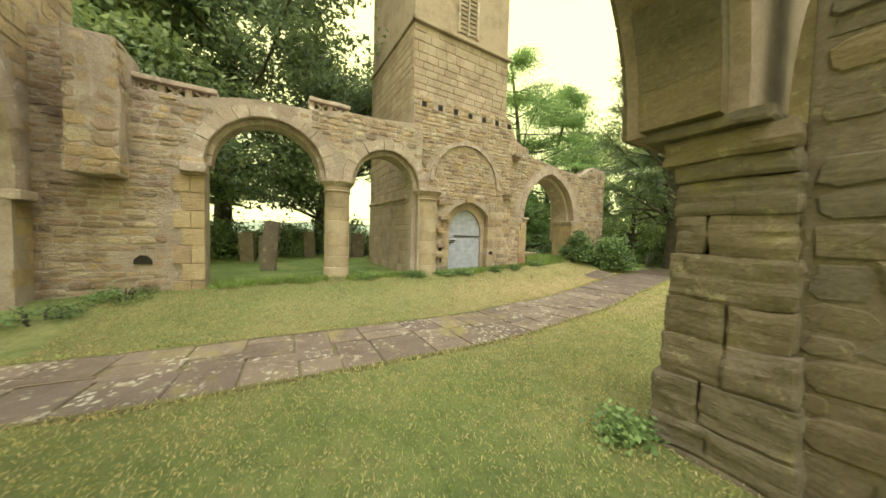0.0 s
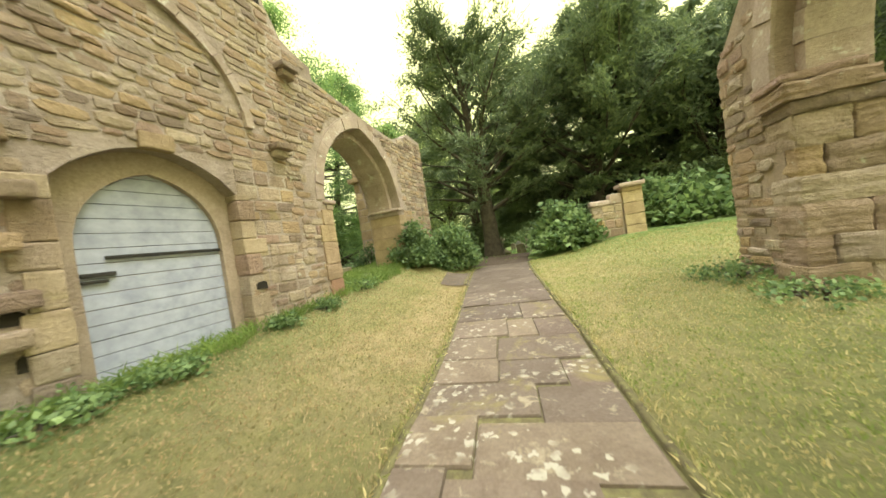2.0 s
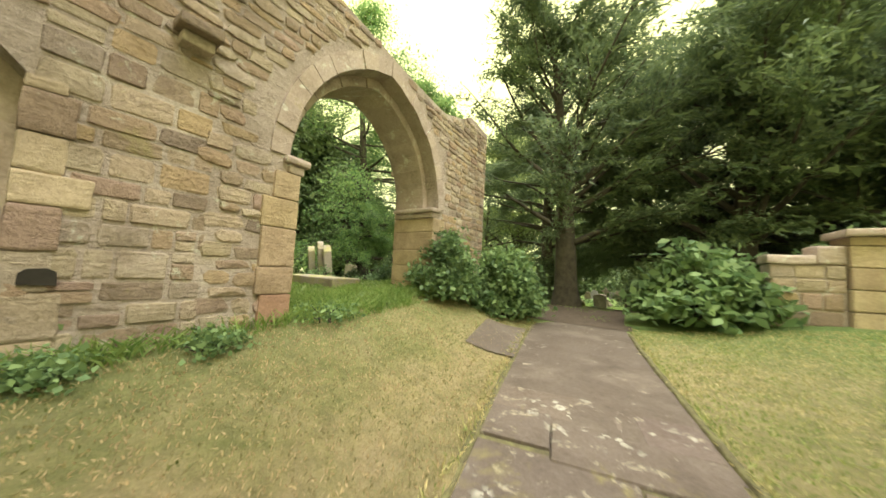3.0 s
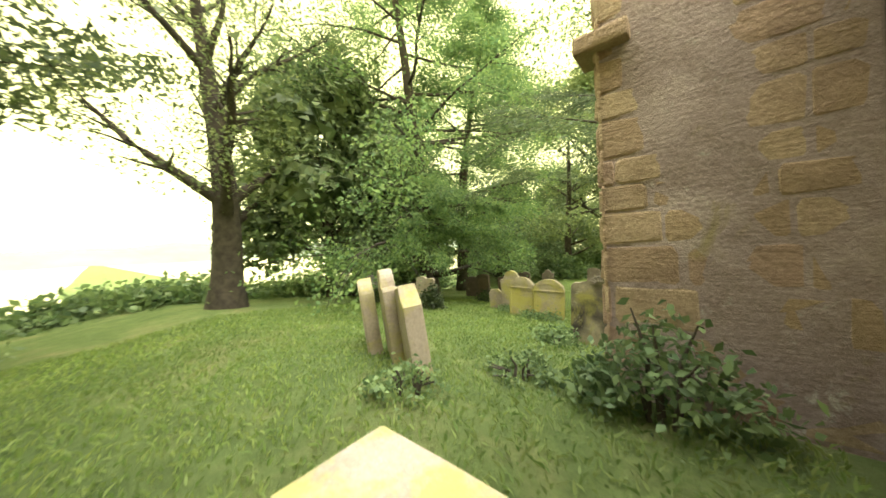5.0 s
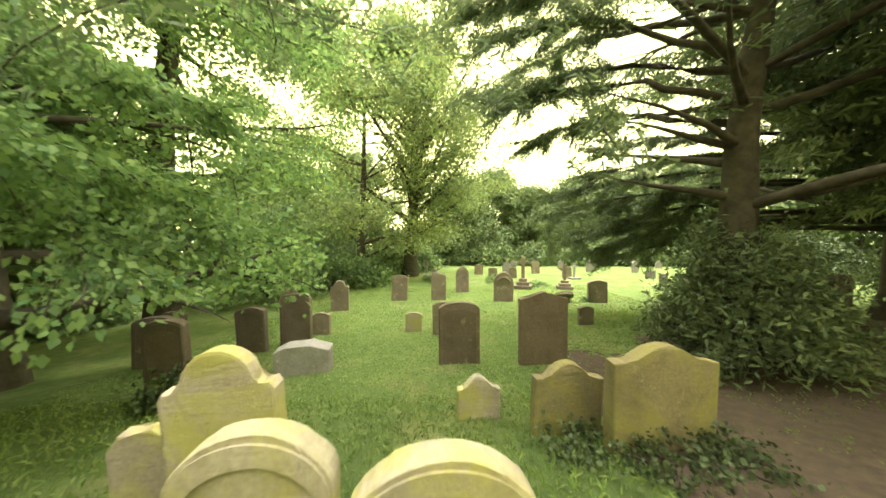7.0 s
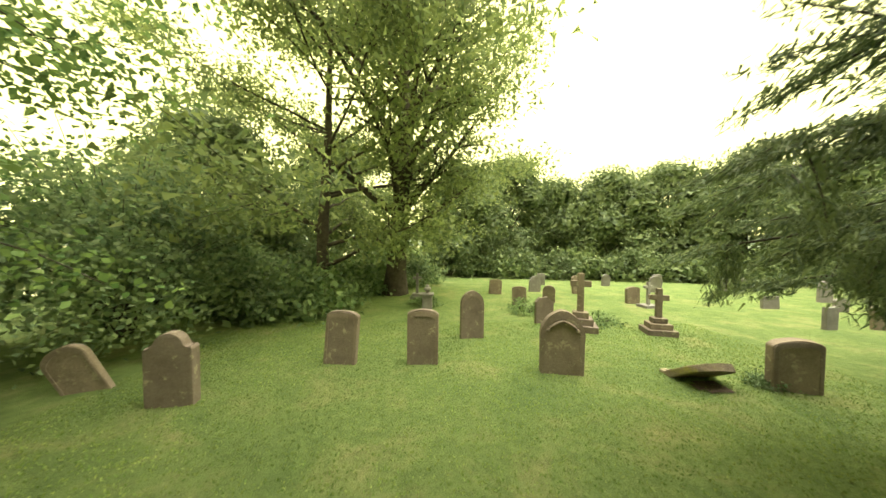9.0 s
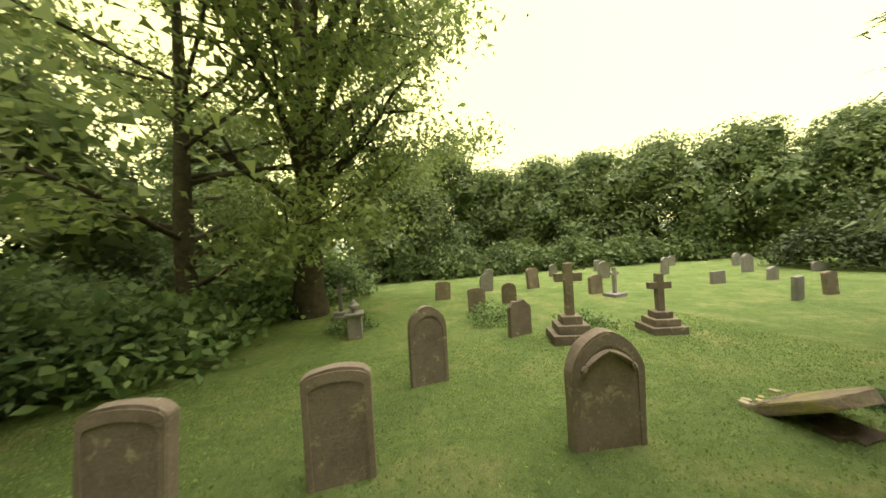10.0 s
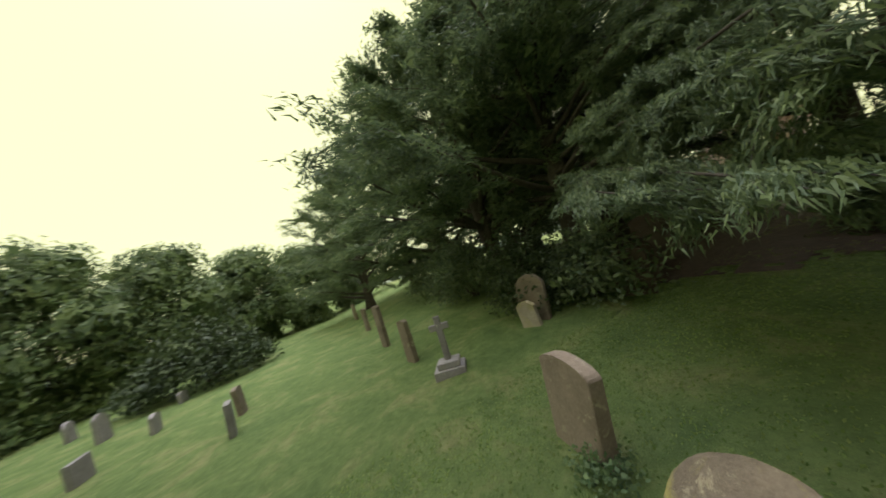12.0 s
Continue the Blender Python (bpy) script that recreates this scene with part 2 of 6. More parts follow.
def ground_material():
    m, n, l, bsdf = shader("churchyard_grass", 0.95)
    fine = ramp_node(n, l, noise_node(n, l, 60, 6, 0.8, "World"), [(0.25, (0.62, 0.62, 0.58)), (0.75, (1.25, 1.25, 1.2))])
    lush = ramp_node(n, l, noise_node(n, l, 0.9, 6, 0.68, "World", 0.5), [(0.3, (0.105, 0.168, 0.05)), (0.52, (0.162, 0.228, 0.07)), (0.74, (0.285, 0.285, 0.122))])
    dry = ramp_node(n, l, noise_node(n, l, 1.3, 8, 0.72, "World", 0.8), [(0.3, (0.225, 0.225, 0.086)), (0.45, (0.34, 0.295, 0.138)), (0.64, (0.45, 0.355, 0.205))])
    geo, sep = n.new("ShaderNodeNewGeometry"), n.new("ShaderNodeSeparateXYZ")
    l.new(geo.outputs["Position"], sep.inputs[0])
    inside = n.new("ShaderNodeMapRange")
    inside.inputs["From Min"].default_value, inside.inputs["From Max"].default_value = -0.5, 1.6
    l.new(sep.outputs["X"], inside.inputs["Value"])
    south = n.new("ShaderNodeMapRange")
    south.inputs["From Min"].default_value, south.inputs["From Max"].default_value = 9.5, 7.5
    l.new(sep.outputs["Y"], south.inputs["Value"])
    both = n.new("ShaderNodeMath")
    both.operation = "MULTIPLY"
    l.new(inside.outputs[0], both.inputs[0])
    l.new(south.outputs[0], both.inputs[1])
    east = n.new("ShaderNodeMapRange")
    east.inputs["From Min"].default_value, east.inputs["From Max"].default_value = -1.0, 3.5
    east.inputs["To Min"].default_value, east.inputs["To Max"].default_value = 0.35, 1.0
    l.new(sep.outputs["Y"], east.inputs["Value"])
    bank = n.new("ShaderNodeMapRange")
    bank.inputs["From Min"].default_value, bank.inputs["From Max"].default_value = 3.6, 5.6
    bank.inputs["To Min"].default_value, bank.inputs["To Max"].default_value = 1.0, 0.5
    l.new(sep.outputs["X"], bank.inputs["Value"])
    blend = n.new("ShaderNodeMath")
    blend.operation = "MULTIPLY"
    l.new(east.outputs[0], blend.inputs[0])
    l.new(bank.outputs[0], blend.inputs[1])
    drier = n.new("ShaderNodeMath")
    drier.operation = "MULTIPLY"
    l.new(both.outputs[0], drier.inputs[0])
    l.new(blend.outputs[0], drier.inputs[1])
    base = mix_node(n, l, drier.outputs[0], lush, dry)
    tuft = ramp_node(n, l, noise_node(n, l, 7, 5, 0.7, "World", 0.4), [(0.3, (0.62, 0.66, 0.6)), (0.62, (1.12, 1.1, 1.08))])
    base = mix_node(n, l, 0.8, base, tuft, "MULTIPLY")
    l.new(mix_node(n, l, 0.85, base, fine, "MULTIPLY"), bsdf.inputs["Base Color"])
    bump_node(n, l, bsdf, noise_node(n, l, 45, 8, 0.85, "World"), 1.0, 0.05)
    return m


M_GRASS = ground_material()
# brown soil with the shade of the yew canopy put into its colour
M_SHADED_EARTH = plain_material("shaded_bare_earth", (0.045, 0.033, 0.023), (0.09, 0.066, 0.045), 9, 0.97, 0.7)
M_TURF = plain_material("cut_turf", (0.06, 0.048, 0.028), (0.16, 0.15, 0.06), 14, 0.97, 0.8)
# woodland green paled in the colour itself to paint distance haze
M_HILL = plain_material("hazy_distant_woods", (0.16, 0.2, 0.15), (0.24, 0.28, 0.2), 0.02, 1.0, 0.1)
M_FIELD = plain_material("ripe_field", (0.50, 0.47, 0.26), (0.62, 0.58, 0.35), 0.3, 0.95, 0.2)


# ---- geometry tools ----
from mathutils.geometry import tessellate_polygon

rng = random.Random(7)
nr = np.random.default_rng(11)


def mesh_of(name, verts, faces, mat):
    me = bpy.data.meshes.new(name)
    me.from_pydata([tuple(v) for v in verts], [], faces)
    me.materials.append(mat)
    me.validate()
    return me


def quads_mesh(name, verts, mat):
    """A mesh of loose quads or triangles from an array of shape (n, 4 or 3, 3)."""
    n, k = len(verts), verts.shape[1]
    me = bpy.data.meshes.new(name)
    me.vertices.add(k * n)
    me.vertices.foreach_set("co", np.ascontiguousarray(verts, dtype=np.float32).ravel())
    me.loops.add(k * n)
    me.loops.foreach_set("vertex_index", np.arange(k * n, dtype=np.int32))
    me.polygons.add(n)
    me.polygons.foreach_set("loop_start", np.arange(0, k * n, k, dtype=np.int32))
    me.materials.append(mat)
    me.update(calc_edges=True)
    return me


def part(name, me, parent, label=""):
    ob = new(name, me)
    ob.parent = parent
    return tagged(ob, label)


def thing(name, label, category, at=(0, 0, 0), turn=0.0, group="", kind=""):
    ob = new(name)
    ob.matrix_world = pose(*at, 0, 0, turn)
    ob.empty_display_size = 0.2
    return tagged(ob, label, category, group, kind)


def from_bm(name, bm, mat, smooth=False):
    me = bpy.data.meshes.new(name)
    bmesh.ops.recalc_face_normals(bm, faces=bm.faces)
    bm.to_mesh(me)
    bm.free()
    me.materials.append(mat)
    if smooth:
        me.shade_smooth()
    return me


def prism(outline, depth, mat, name="slab", bevel=0.0, rough=0.0):
    """A slab from an outline in (u, v), standing up: u along x, v along z, its front at y = 0 and its back at y = depth."""
    bm = bmesh.new()
    front = [bm.verts.new((u, 0, v)) for u, v in outline]
    back = [bm.verts.new((u, depth, v)) for u, v in outline]
    n = len(outline)
    caps = []
    if not bevel:
        for a, b, c in tessellate_polygon([[Vector((u, v, 0)) for u, v in outline]]):
            bm.faces.new((front[a], front[b], front[c]))
            bm.faces.new((back[c], back[b], back[a]))
    else:
        caps = [bm.faces.new(front), bm.faces.new(back[::-1])]
    for i in range(n):
        bm.faces.new((front[i], front[(i + 1) % n], back[(i + 1) % n], back[i]))
    if bevel and caps:
        edges = [e for f in caps for e in f.edges]
        bmesh.ops.bevel(bm, geom=edges, offset=bevel, segments=2, affect="EDGES", profile=0.6)
    bmesh.ops.triangulate(bm, faces=[f for f in bm.faces if len(f.verts) > 4])
    if rough:
        for v in bm.verts:
            v.co += rough * noise.noise_vector(v.co * 5.0)
    return from_bm(name, bm, mat)


def box(x0, x1, y0, y1, z0, z1, mat, name="block", bevel=0.02, cuts=0, rough=0.0, seed=0.0):
    bm = bmesh.new()
    bmesh.ops.create_cube(bm, size=1)
    for v in bm.verts:
        v.co = Vector((x0 + (v.co.x + 0.5) * (x1 - x0), y0 + (v.co.y + 0.5) * (y1 - y0), z0 + (v.co.z + 0.5) * (z1 - z0)))
    if bevel:
        bmesh.ops.bevel(bm, geom=bm.edges[:], offset=bevel, segments=2, affect="EDGES", profile=0.6)
    if cuts:
        bmesh.ops.subdivide_edges(bm, edges=bm.edges[:], cuts=cuts, use_grid_fill=True)
    if rough:
        for v in bm.verts:
            v.co += rough * noise.noise_vector(v.co * 4.0 + Vector((seed, seed, 0)))
    return from_bm(name, bm, mat)


def lathe(profile, mat, name="shaft", steps=24, arc=(0, 360), rough=0.0):
    """A turned body from (radius, z) pairs about the z axis."""
    bm = bmesh.new()
    full = arc[1] - arc[0] >= 360
    count = steps if full else steps + 1
    rings = []
    for r, z in profile:
        rings.append([bm.verts.new((r * math.cos(a), r * math.sin(a), z)) for a in (radians(arc[0] + (arc[1] - arc[0]) * k / steps) for k in range(count))])
    for lo, hi in zip(rings, rings[1:]):
        for k in range(steps):
            q = (k + 1) % count
            bm.faces.new((lo[k], lo[q], hi[q], hi[k]))
    bm.faces.new(rings[0][::-1])
    bm.faces.new(rings[-1])
    if rough:
        for v in bm.verts:
            v.co += rough * noise.noise_vector(v.co * 3.0)
    return from_bm(name, bm, mat)


# worn stones, one metre each way, front towards +n (local y): twelve rounded rubble stones and six squared ones
def stone_form(cut, jitter, swell):
    """A block with its corners cut by random amounts: three rings of eight points and a swelling face."""
    edge = []
    for sx, sz, first in ((1, -1, 0), (1, 1, 1), (-1, 1, 0), (-1, -1, 1)):
        cx, cz = rng.uniform(*cut) * 0.6, rng.uniform(*cut)
        two = [(sx * (0.5 - cx), sz * 0.5), (sx * 0.5, sz * (0.5 - cz))]
        edge += two if not first else two[::-1]
    edge = [(u + rng.uniform(-jitter, jitter), w + rng.uniform(-jitter, jitter) * 1.3) for u, w in edge]
    g = []
    for y, kx, kz in ((0.0, 1.0, 1.0), (0.55, 0.99, 0.98), (0.88, 0.90, 0.82)):
        g += [(u * kx, y + (rng.uniform(-0.07, 0.07) if y > 0.6 else 0), w * kz) for u, w in edge]
    g.append((rng.uniform(-0.12, 0.12), 0.95 + rng.uniform(-0.05, swell), rng.uniform(-0.12, 0.12)))
    f = [(a + i, a + (i + 1) % 8, a + 8 + (i + 1) % 8, a + 8 + i) for a in (0, 8) for i in range(8)]
    f += [(16 + i, 16 + (i + 1) % 8, 24) for i in range(8)]
    return np.array(g), f


STONES = [stone_form((0.08, 0.42), 0.05, 0.25) for _ in range(12)] + [stone_form((0.03, 0.2), 0.022, 0.08) for _ in range(6)]
STONE_MESH = {}


def stone_mesh(k, mat):
    if (k, mat.name) not in STONE_MESH:
        STONE_MESH[k, mat.name] = mesh_of("stone", *STONES[k], mat)
    return STONE_MESH[k, mat.name]


def courses(u0, u1, v0, v1, h, w, allowed, square=False):
    """Stones laid in courses over a face: rectangles u0, u1, v0, v1."""
    out, v = [], v0
    while v < v1 - 0.03:
        hh = min(rng.uniform(*h), v1 - v)
        u = u0 - rng.uniform(0, w[0])
        while u < u1:
            ww = rng.uniform(*w)
            a, b = max(u, u0), min(u + ww, u1)
            if not square and hh > 0.15 and ww < 0.3 and rng.random() < 0.3:
                cut = hh * rng.uniform(0.4, 0.6)
                cells = [(a, b, v, v + cut), (a, b, v + cut, v + hh)]
            else:
                cells = [(a, b, v, v + hh)]
            for c in cells:
                if c[1] - c[0] > 0.06 and allowed(c[0] + 0.02, c[2] + 0.02) and allowed(c[1] - 0.02, c[3] - 0.02) and allowed(c[0] + 0.02, c[3] - 0.02) and allowed(c[1] - 0.02, c[2] + 0.02):
                    out.append(c)
            u += ww
        v += hh
    return out


def lay(parent, rects, face, mat, proud=(0.008, 0.05), joint=0.012, near=None, limit=290, name="stone", squared=False):
    """Lays stones on a face given by a matrix (local x along, z up, y outward). Those that near() picks are objects of their own; the rest is one part."""
    single, verts, faces = 0, [], []
    for (u0, u1, v0, v1) in rects:
        k = 12 + rng.randrange(6) if squared else rng.randrange(12)
        depth = 0.03 + rng.uniform(*proud)
        sx, sz = u1 - u0 - joint * rng.uniform(0.5, 1.5), v1 - v0 - joint * rng.uniform(0.5, 1.5)
        sway = 0.0 if squared else 0.06 * noise.noise(Vector(((u0 + u1) * 0.6, (v0 + v1) * 0.25, 4)))
        m = face @ Matrix.Translation(((u0 + u1) / 2, -0.03, (v0 + v1) / 2 + sway)) @ Matrix.Rotation(radians(rng.uniform(-0.5, 0.5) if squared else rng.uniform(-3.5, 3.5)), 4, "Y")
        m = m @ Matrix.Diagonal((sx, depth, sz, 1))
        if near and single < limit and near((u0 + u1) / 2, (v0 + v1) / 2):
            ob = new(name, stone_mesh(k, mat))
            ob.parent = parent
            ob.matrix_basis = m
            single += 1
        else:
            g, f = STONES[k]
            base = len(verts)
            mm = np.array(m)
            verts.extend((g @ mm[:3, :3].T + mm[:3, 3]).tolist())
            faces.extend(tuple(base + i for i in q) for q in f)
    if verts:
        me = mesh_of("stonework", verts, faces, mat)
        tagged(part("stonework", me, parent), kind="stuff")


def face_of(origin, along, out):
    a, n = Vector(along).normalized(), Vector(out).normalized()
    m = Matrix.Identity(4)
    m.col[0][:3], m.col[1][:3], m.col[2][:3], m.col[3][:3] = a, n, (0, 0, 1), origin
    return m


def arch_points(c, half, spring, n=20, pointed=0.0):
    """The line of an arch in (u, v) from its left springing to its right one; pointed: how far the centres lie past the middle, in half spans."""
    pts = []
    if not pointed:
        return [(c - half * math.cos(math.pi * i / n), spring + half * math.sin(math.pi * i / n)) for i in range(n + 1)]
    r = half * (1 + pointed)
    top = math.acos((half * pointed) / r)
    left = [(c + half * pointed - r * math.cos(top * i / (n // 2)), spring + r * math.sin(top * i / (n // 2))) for i in range(n // 2 + 1)]
    return left + [(2 * c - u, v) for u, v in left[-2::-1]]


def ring(parent, c, half, spring, width, depth, face, mat, count, pointed=0.0, back=0.0, name="voussoir"):
    """Wedge stones round an arch: each its own object, standing from back to back + depth along the face's outward axis."""
    pts_in, pts_out = arch_points(c, half, spring, count * 2, pointed), arch_points(c, half + width, spring, count * 2, pointed)
    for i in range(count):
        a, b = 2 * i, 2 * i + 2
        lo, hi = [pts_in[a], pts_in[a + 1], pts_in[b]], [pts_out[a], pts_out[a + 1], pts_out[b]]
        mid = Vector((sum(p[0] for p in lo + hi) / 6, 0, sum(p[1] for p in lo + hi) / 6))
        d = depth + rng.uniform(-0.012, 0.012)
        verts = []
        for y, s in ((back, 1.0), (back + d - 0.008, 0.992), (back + d, 0.97)):
            for (u, v) in lo + hi[::-1]:
                p = mid + s * 0.994 * (Vector((u, 0, v)) - mid)
                verts.append((p.x, y, p.z))
        f = []
        for r in (0, 6):
            for q in range(6):
                w = (q + 1) % 6
                f.append((r + q, r + w, r + 6 + w, r + 6 + q))
        f += [(12, 13, 16, 17), (13, 14, 15, 16), (5, 4, 1, 0), (4, 3, 2, 1)]
        ob = new(name, mesh_of(name, [face @ Vector(v) for v in verts], f, mat))
        ob.parent = parent


# ---- terrain ----
def line(stops, y):
    return float(np.interp(y, [s[0] for s in stops], [s[1] for s in stops]))


LEVEL_OUT = [(-14, -0.2), (-4, 0.0), (3, 0.05), (5.5, 0.25), (8, 0.48), (10.8, 0.2), (13, -0.08), (17, -0.6), (22, -1.0), (34, -1.0), (60, -1.6)]
LEVEL_PATH = [(-14, -0.45), (-3, -0.36), (1, -0.36), (3.2, -0.36), (6.2, -0.2), (9, -0.05), (12, 0.0), (16, -0.3), (22, -0.95), (34, -1.05), (60, -1.6)]
LEVEL_EAST = [(-14, -0.5), (0, -0.42), (5.8, -0.08), (10, 0.4), (14, 0.35), (19, -0.4), (23, -1.0), (34, -1.1), (60, -1.6)]
PATH_MID = [(-14, 2.4), (-6, 3.25), (-4, 3.55), (-2, 3.7), (-0.5, 3.77), (0.5, 3.76), (2, 3.52), (4, 3.28), (6, 2.95), (8, 2.65), (10, 2.45), (13, 2.35), (16, 2.9), (20, 5.0), (40, 14)]


def smooth(t):
    t = min(1.0, max(0.0, t))
    return t * t * (3 - 2 * t)


def ground_z(x, y):
    mid = line(PATH_MID, min(y, 12))
    p = line(LEVEL_PATH, y)
    if x < mid:
        o = line(LEVEL_OUT, y)
        z = o + (p - o) * smooth((x + 0.2) / (mid - 0.6))
    else:
        z = p + (line(LEVEL_EAST, y) - p) * smooth((x - mid - 0.7) / 3.2)
    if x < -9:
        z -= 0.05 * (-9 - x) if x > -30 else 1.05 + 0.004 * (-30 - x)
    return z + 0.03 * noise.noise(Vector((x * 0.5, y * 0.5, 0))) + 0.012 * noise.noise(Vector((x * 2.0, y * 2.0, 3)))


def in_path(x, y, grow=0.0):
    return y < 9.5 and abs(x - line(PATH_MID, y)) < 0.74 + grow


gv, gf = [], []
xs = sorted(set([-900, -500, -250, -130, -80, -60] + [-46 + 1.5 * i for i in range(24)] + [-10 + 0.2 * i for i in range(100)] + [10 + 1.0 * i for i in range(40)] + [60, 90, 150, 300, 900]))
ys = sorted(set([-600, -200, -90, -50, -30, -20] + [-14 + 0.2 * i for i in range(205)] + [27 + 0.8 * i for i in range(50)] + [75, 95, 140, 260, 600, 1200]))
for yy in ys:
    for xx in xs:
        sink = 0.05 if in_path(xx, yy, -0.02) and yy < 9 else 0.0
        gv.append((xx, yy, ground_z(xx, yy) - sink))
w = len(xs)
for j in range(len(ys) - 1):
    for i in range(w - 1):
        gf.append((j * w + i, j * w + i + 1, (j + 1) * w + i + 1, (j + 1) * w + i))
ground = new("ground", mesh_of("ground", gv, gf, M_GRASS))
ground.data.shade_smooth()
tagged(ground, "uneven mown churchyard grass, green with straw patches", "grass", kind="structure")


# ---- the path ----
def path_x(y, side, grow=0.0):
    return line(PATH_MID, y) + side * (0.74 + grow)


flags = thing("pavement", "worn brown flagstone path with pale lichen spots", "path", kind="structure")
bed_v, bed_f = [], []
for j in range(130):
    y = -13.5 + 0.18 * j
    for s in (-1, -0.33, 0.33, 1):
        bed_v.append((path_x(y, s), y, line(LEVEL_PATH, y) - 0.014))
    if j:
        for i in range(3):
            a = (j - 1) * 4 + i
            bed_f.append((a, a + 1, a + 5, a + 4))
part("path_bed", mesh_of("path_bed", bed_v, bed_f, M_TURF), flags, "earth joints with moss and dry grass")
track_v, track_f = [], []
for j in range(60):
    y = 5.5 + 0.12 * j
    for i in range(9):
        track_v.append((path_x(y, -1 + i / 4), y, line(LEVEL_PATH, y) + 0.002 + 0.008 * noise.noise(Vector((i * 0.8, y * 2, 0)))))
    if j:
        track_f += [((j - 1) * 9 + i, (j - 1) * 9 + i + 1, j * 9 + i + 1, j * 9 + i) for i in range(8)]
track_part = part("path_surface", mesh_of("path_surface", track_v, track_f, M_TRACK), flags, "worn plain brown path surface under the yews")
track_part.data.shade_smooth()
FLAG_MESH = []
for k in range(10):
    e = 0.012 + 0.01 * rng.random()
    g = [(sx - 0.5, sy - 0.5, 0) for sx, sy in ((0, 0), (1, 0), (1, 1), (0, 1))]
    g += [(x * 0.985, yv * 0.985, 0.7) for x, yv, _ in g[:4]]
    g += [(x * (1 - 2.4 * e) + rng.uniform(-0.008, 0.008), yv * (1 - 2.4 * e) + rng.uniform(-0.008, 0.008), 1.0) for x, yv, _ in g[:4]]
    f = [(a + i, a + (i + 1) % 4, a + 4 + (i + 1) % 4, a + 4 + i) for a in (0, 4) for i in range(4)] + [(8, 9, 10, 11)]
    FLAG_MESH.append(mesh_of("flagstone", g, f, M_FLAG))
y = -7.5
while y < 5.7:
    d = rng.uniform(0.42, 0.78)
    cuts = [0.0] + sorted(rng.uniform(0.28, 0.72) + (0 if n == 1 else (0.18 if i else -0.18)) * 0.8 for n in [rng.choice((1, 1, 2))] for i in range(n)) + [1.0]
    if cuts[1] < 0.15 or cuts[-2] > 0.85:
        cuts = [0.0, rng.uniform(0.35, 0.65), 1.0]
    for a, b in zip(cuts, cuts[1:]):
        yc = y + d / 2
        x0, x1 = path_x(yc, -1) + 1.46 * a, path_x(yc, -1) + 1.46 * b
        ob = new("flagstone", rng.choice(FLAG_MESH))
        ob.parent = flags
        slope = math.degrees(math.atan((line(LEVEL_PATH, yc + 0.3) - line(LEVEL_PATH, yc - 0.3)) / 0.6))
        lean = math.degrees(math.atan((line(PATH_MID, yc + 0.3) - line(PATH_MID, yc - 0.3)) / 0.6))
        ob.matrix_basis = pose((x0 + x1) / 2, yc, line(LEVEL_PATH, yc) - 0.045 + rng.uniform(-0.003, 0.004), slope + rng.uniform(-0.3, 0.3), rng.uniform(-0.4, 0.4), -lean) @ Matrix.Diagonal((x1 - x0 - 0.002, d - 0.003, 0.05, 1))
    y += d
for side in (-1, 1):
    kerb = thing("kerb", "dark cut turf edge between lawn and path", "kerb", kind="structure")
    ev, ef = [], []
    for j in range(300):
        y = -9.0 + 0.06 * j
        wob = 0.012 * noise.noise(Vector((side * 3, y * 2.3, 1))) + 0.008 * noise.noise(Vector((side * 3, y * 9, 4)))
        top = (0.03 if side > 0 else 0.012) + 0.014 * noise.noise(Vector((side * 5, y * 4, 8)))
        for dx, dz in ((-0.012, -0.08), (-0.006 + wob, top * 0.7), (0.012 + wob, top), (0.05 + wob, top * 0.6), (0.07, -0.08)):
            ev.append((path_x(y, side, dx), y, line(LEVEL_PATH, y) + dz))
        if j:
            ef += [((j - 1) * 5 + q, (j - 1) * 5 + q + 1, j * 5 + q + 1, j * 5 + q) for q in range(4)]
    part("turf_edge", mesh_of("turf_edge", ev, ef, M_TURF), kerb).data.shade_smooth()

# bare side slab by the path and worn earth under the yews, darkened for shade
def sheet(name, pts, mat, label, lift=0.012, kind="structure"):
    bm = bmesh.new()
    vs = [bm.verts.new((px, py, ground_z(px, py) + lift)) for px, py in pts]
    bm.faces.new(vs)
    bmesh.ops.triangulate(bm, faces=bm.faces[:])
    bmesh.ops.subdivide_edges(bm, edges=bm.edges[:], cuts=7, use_grid_fill=True)
    for v in bm.verts:
        v.co.z = ground_z(v.co.x, v.co.y) + lift
    return tagged(new(name, from_bm(name, bm, mat)), label, "ground", kind=kind)


# ---- walls ----
def wall_core(name, outline, thick, face, label, mat=None):
    me = prism(outline, -thick, mat or M_MORTAR, name)
    me.transform(face)
    ob = new(name, me)
    return tagged(ob, label, "wall", kind="structure")


FACE_A = face_of((0.15, 0, 0), (0, 1, 0), (1, 0, 0))
A1, A2 = (-3.0, 1.15), (-0.27, 0.93)
outline = [(-6.4, -0.6), (A1[0] - A1[1], -0.6)] + arch_points(*A1, 2.5) + arch_points(*A2, 2.5) + [(0.66, -0.5), (0.75, -0.5), (0.75, 4.35), (0.2, 4.3), (-0.5, 4.22), (-1.3, 4.2), (-2.2, 4.05), (-3.1, 4.02), (-3.6, 3.95), (-4.5, 3.72), (-5.3, 3.72), (-5.35, 4.3), (-5.9, 4.45), (-6.4, 4.4)]
arcade = wall_core("wall_arcade", outline, 0.7, FACE_A, "ruined sandstone arcade wall with two round arches")


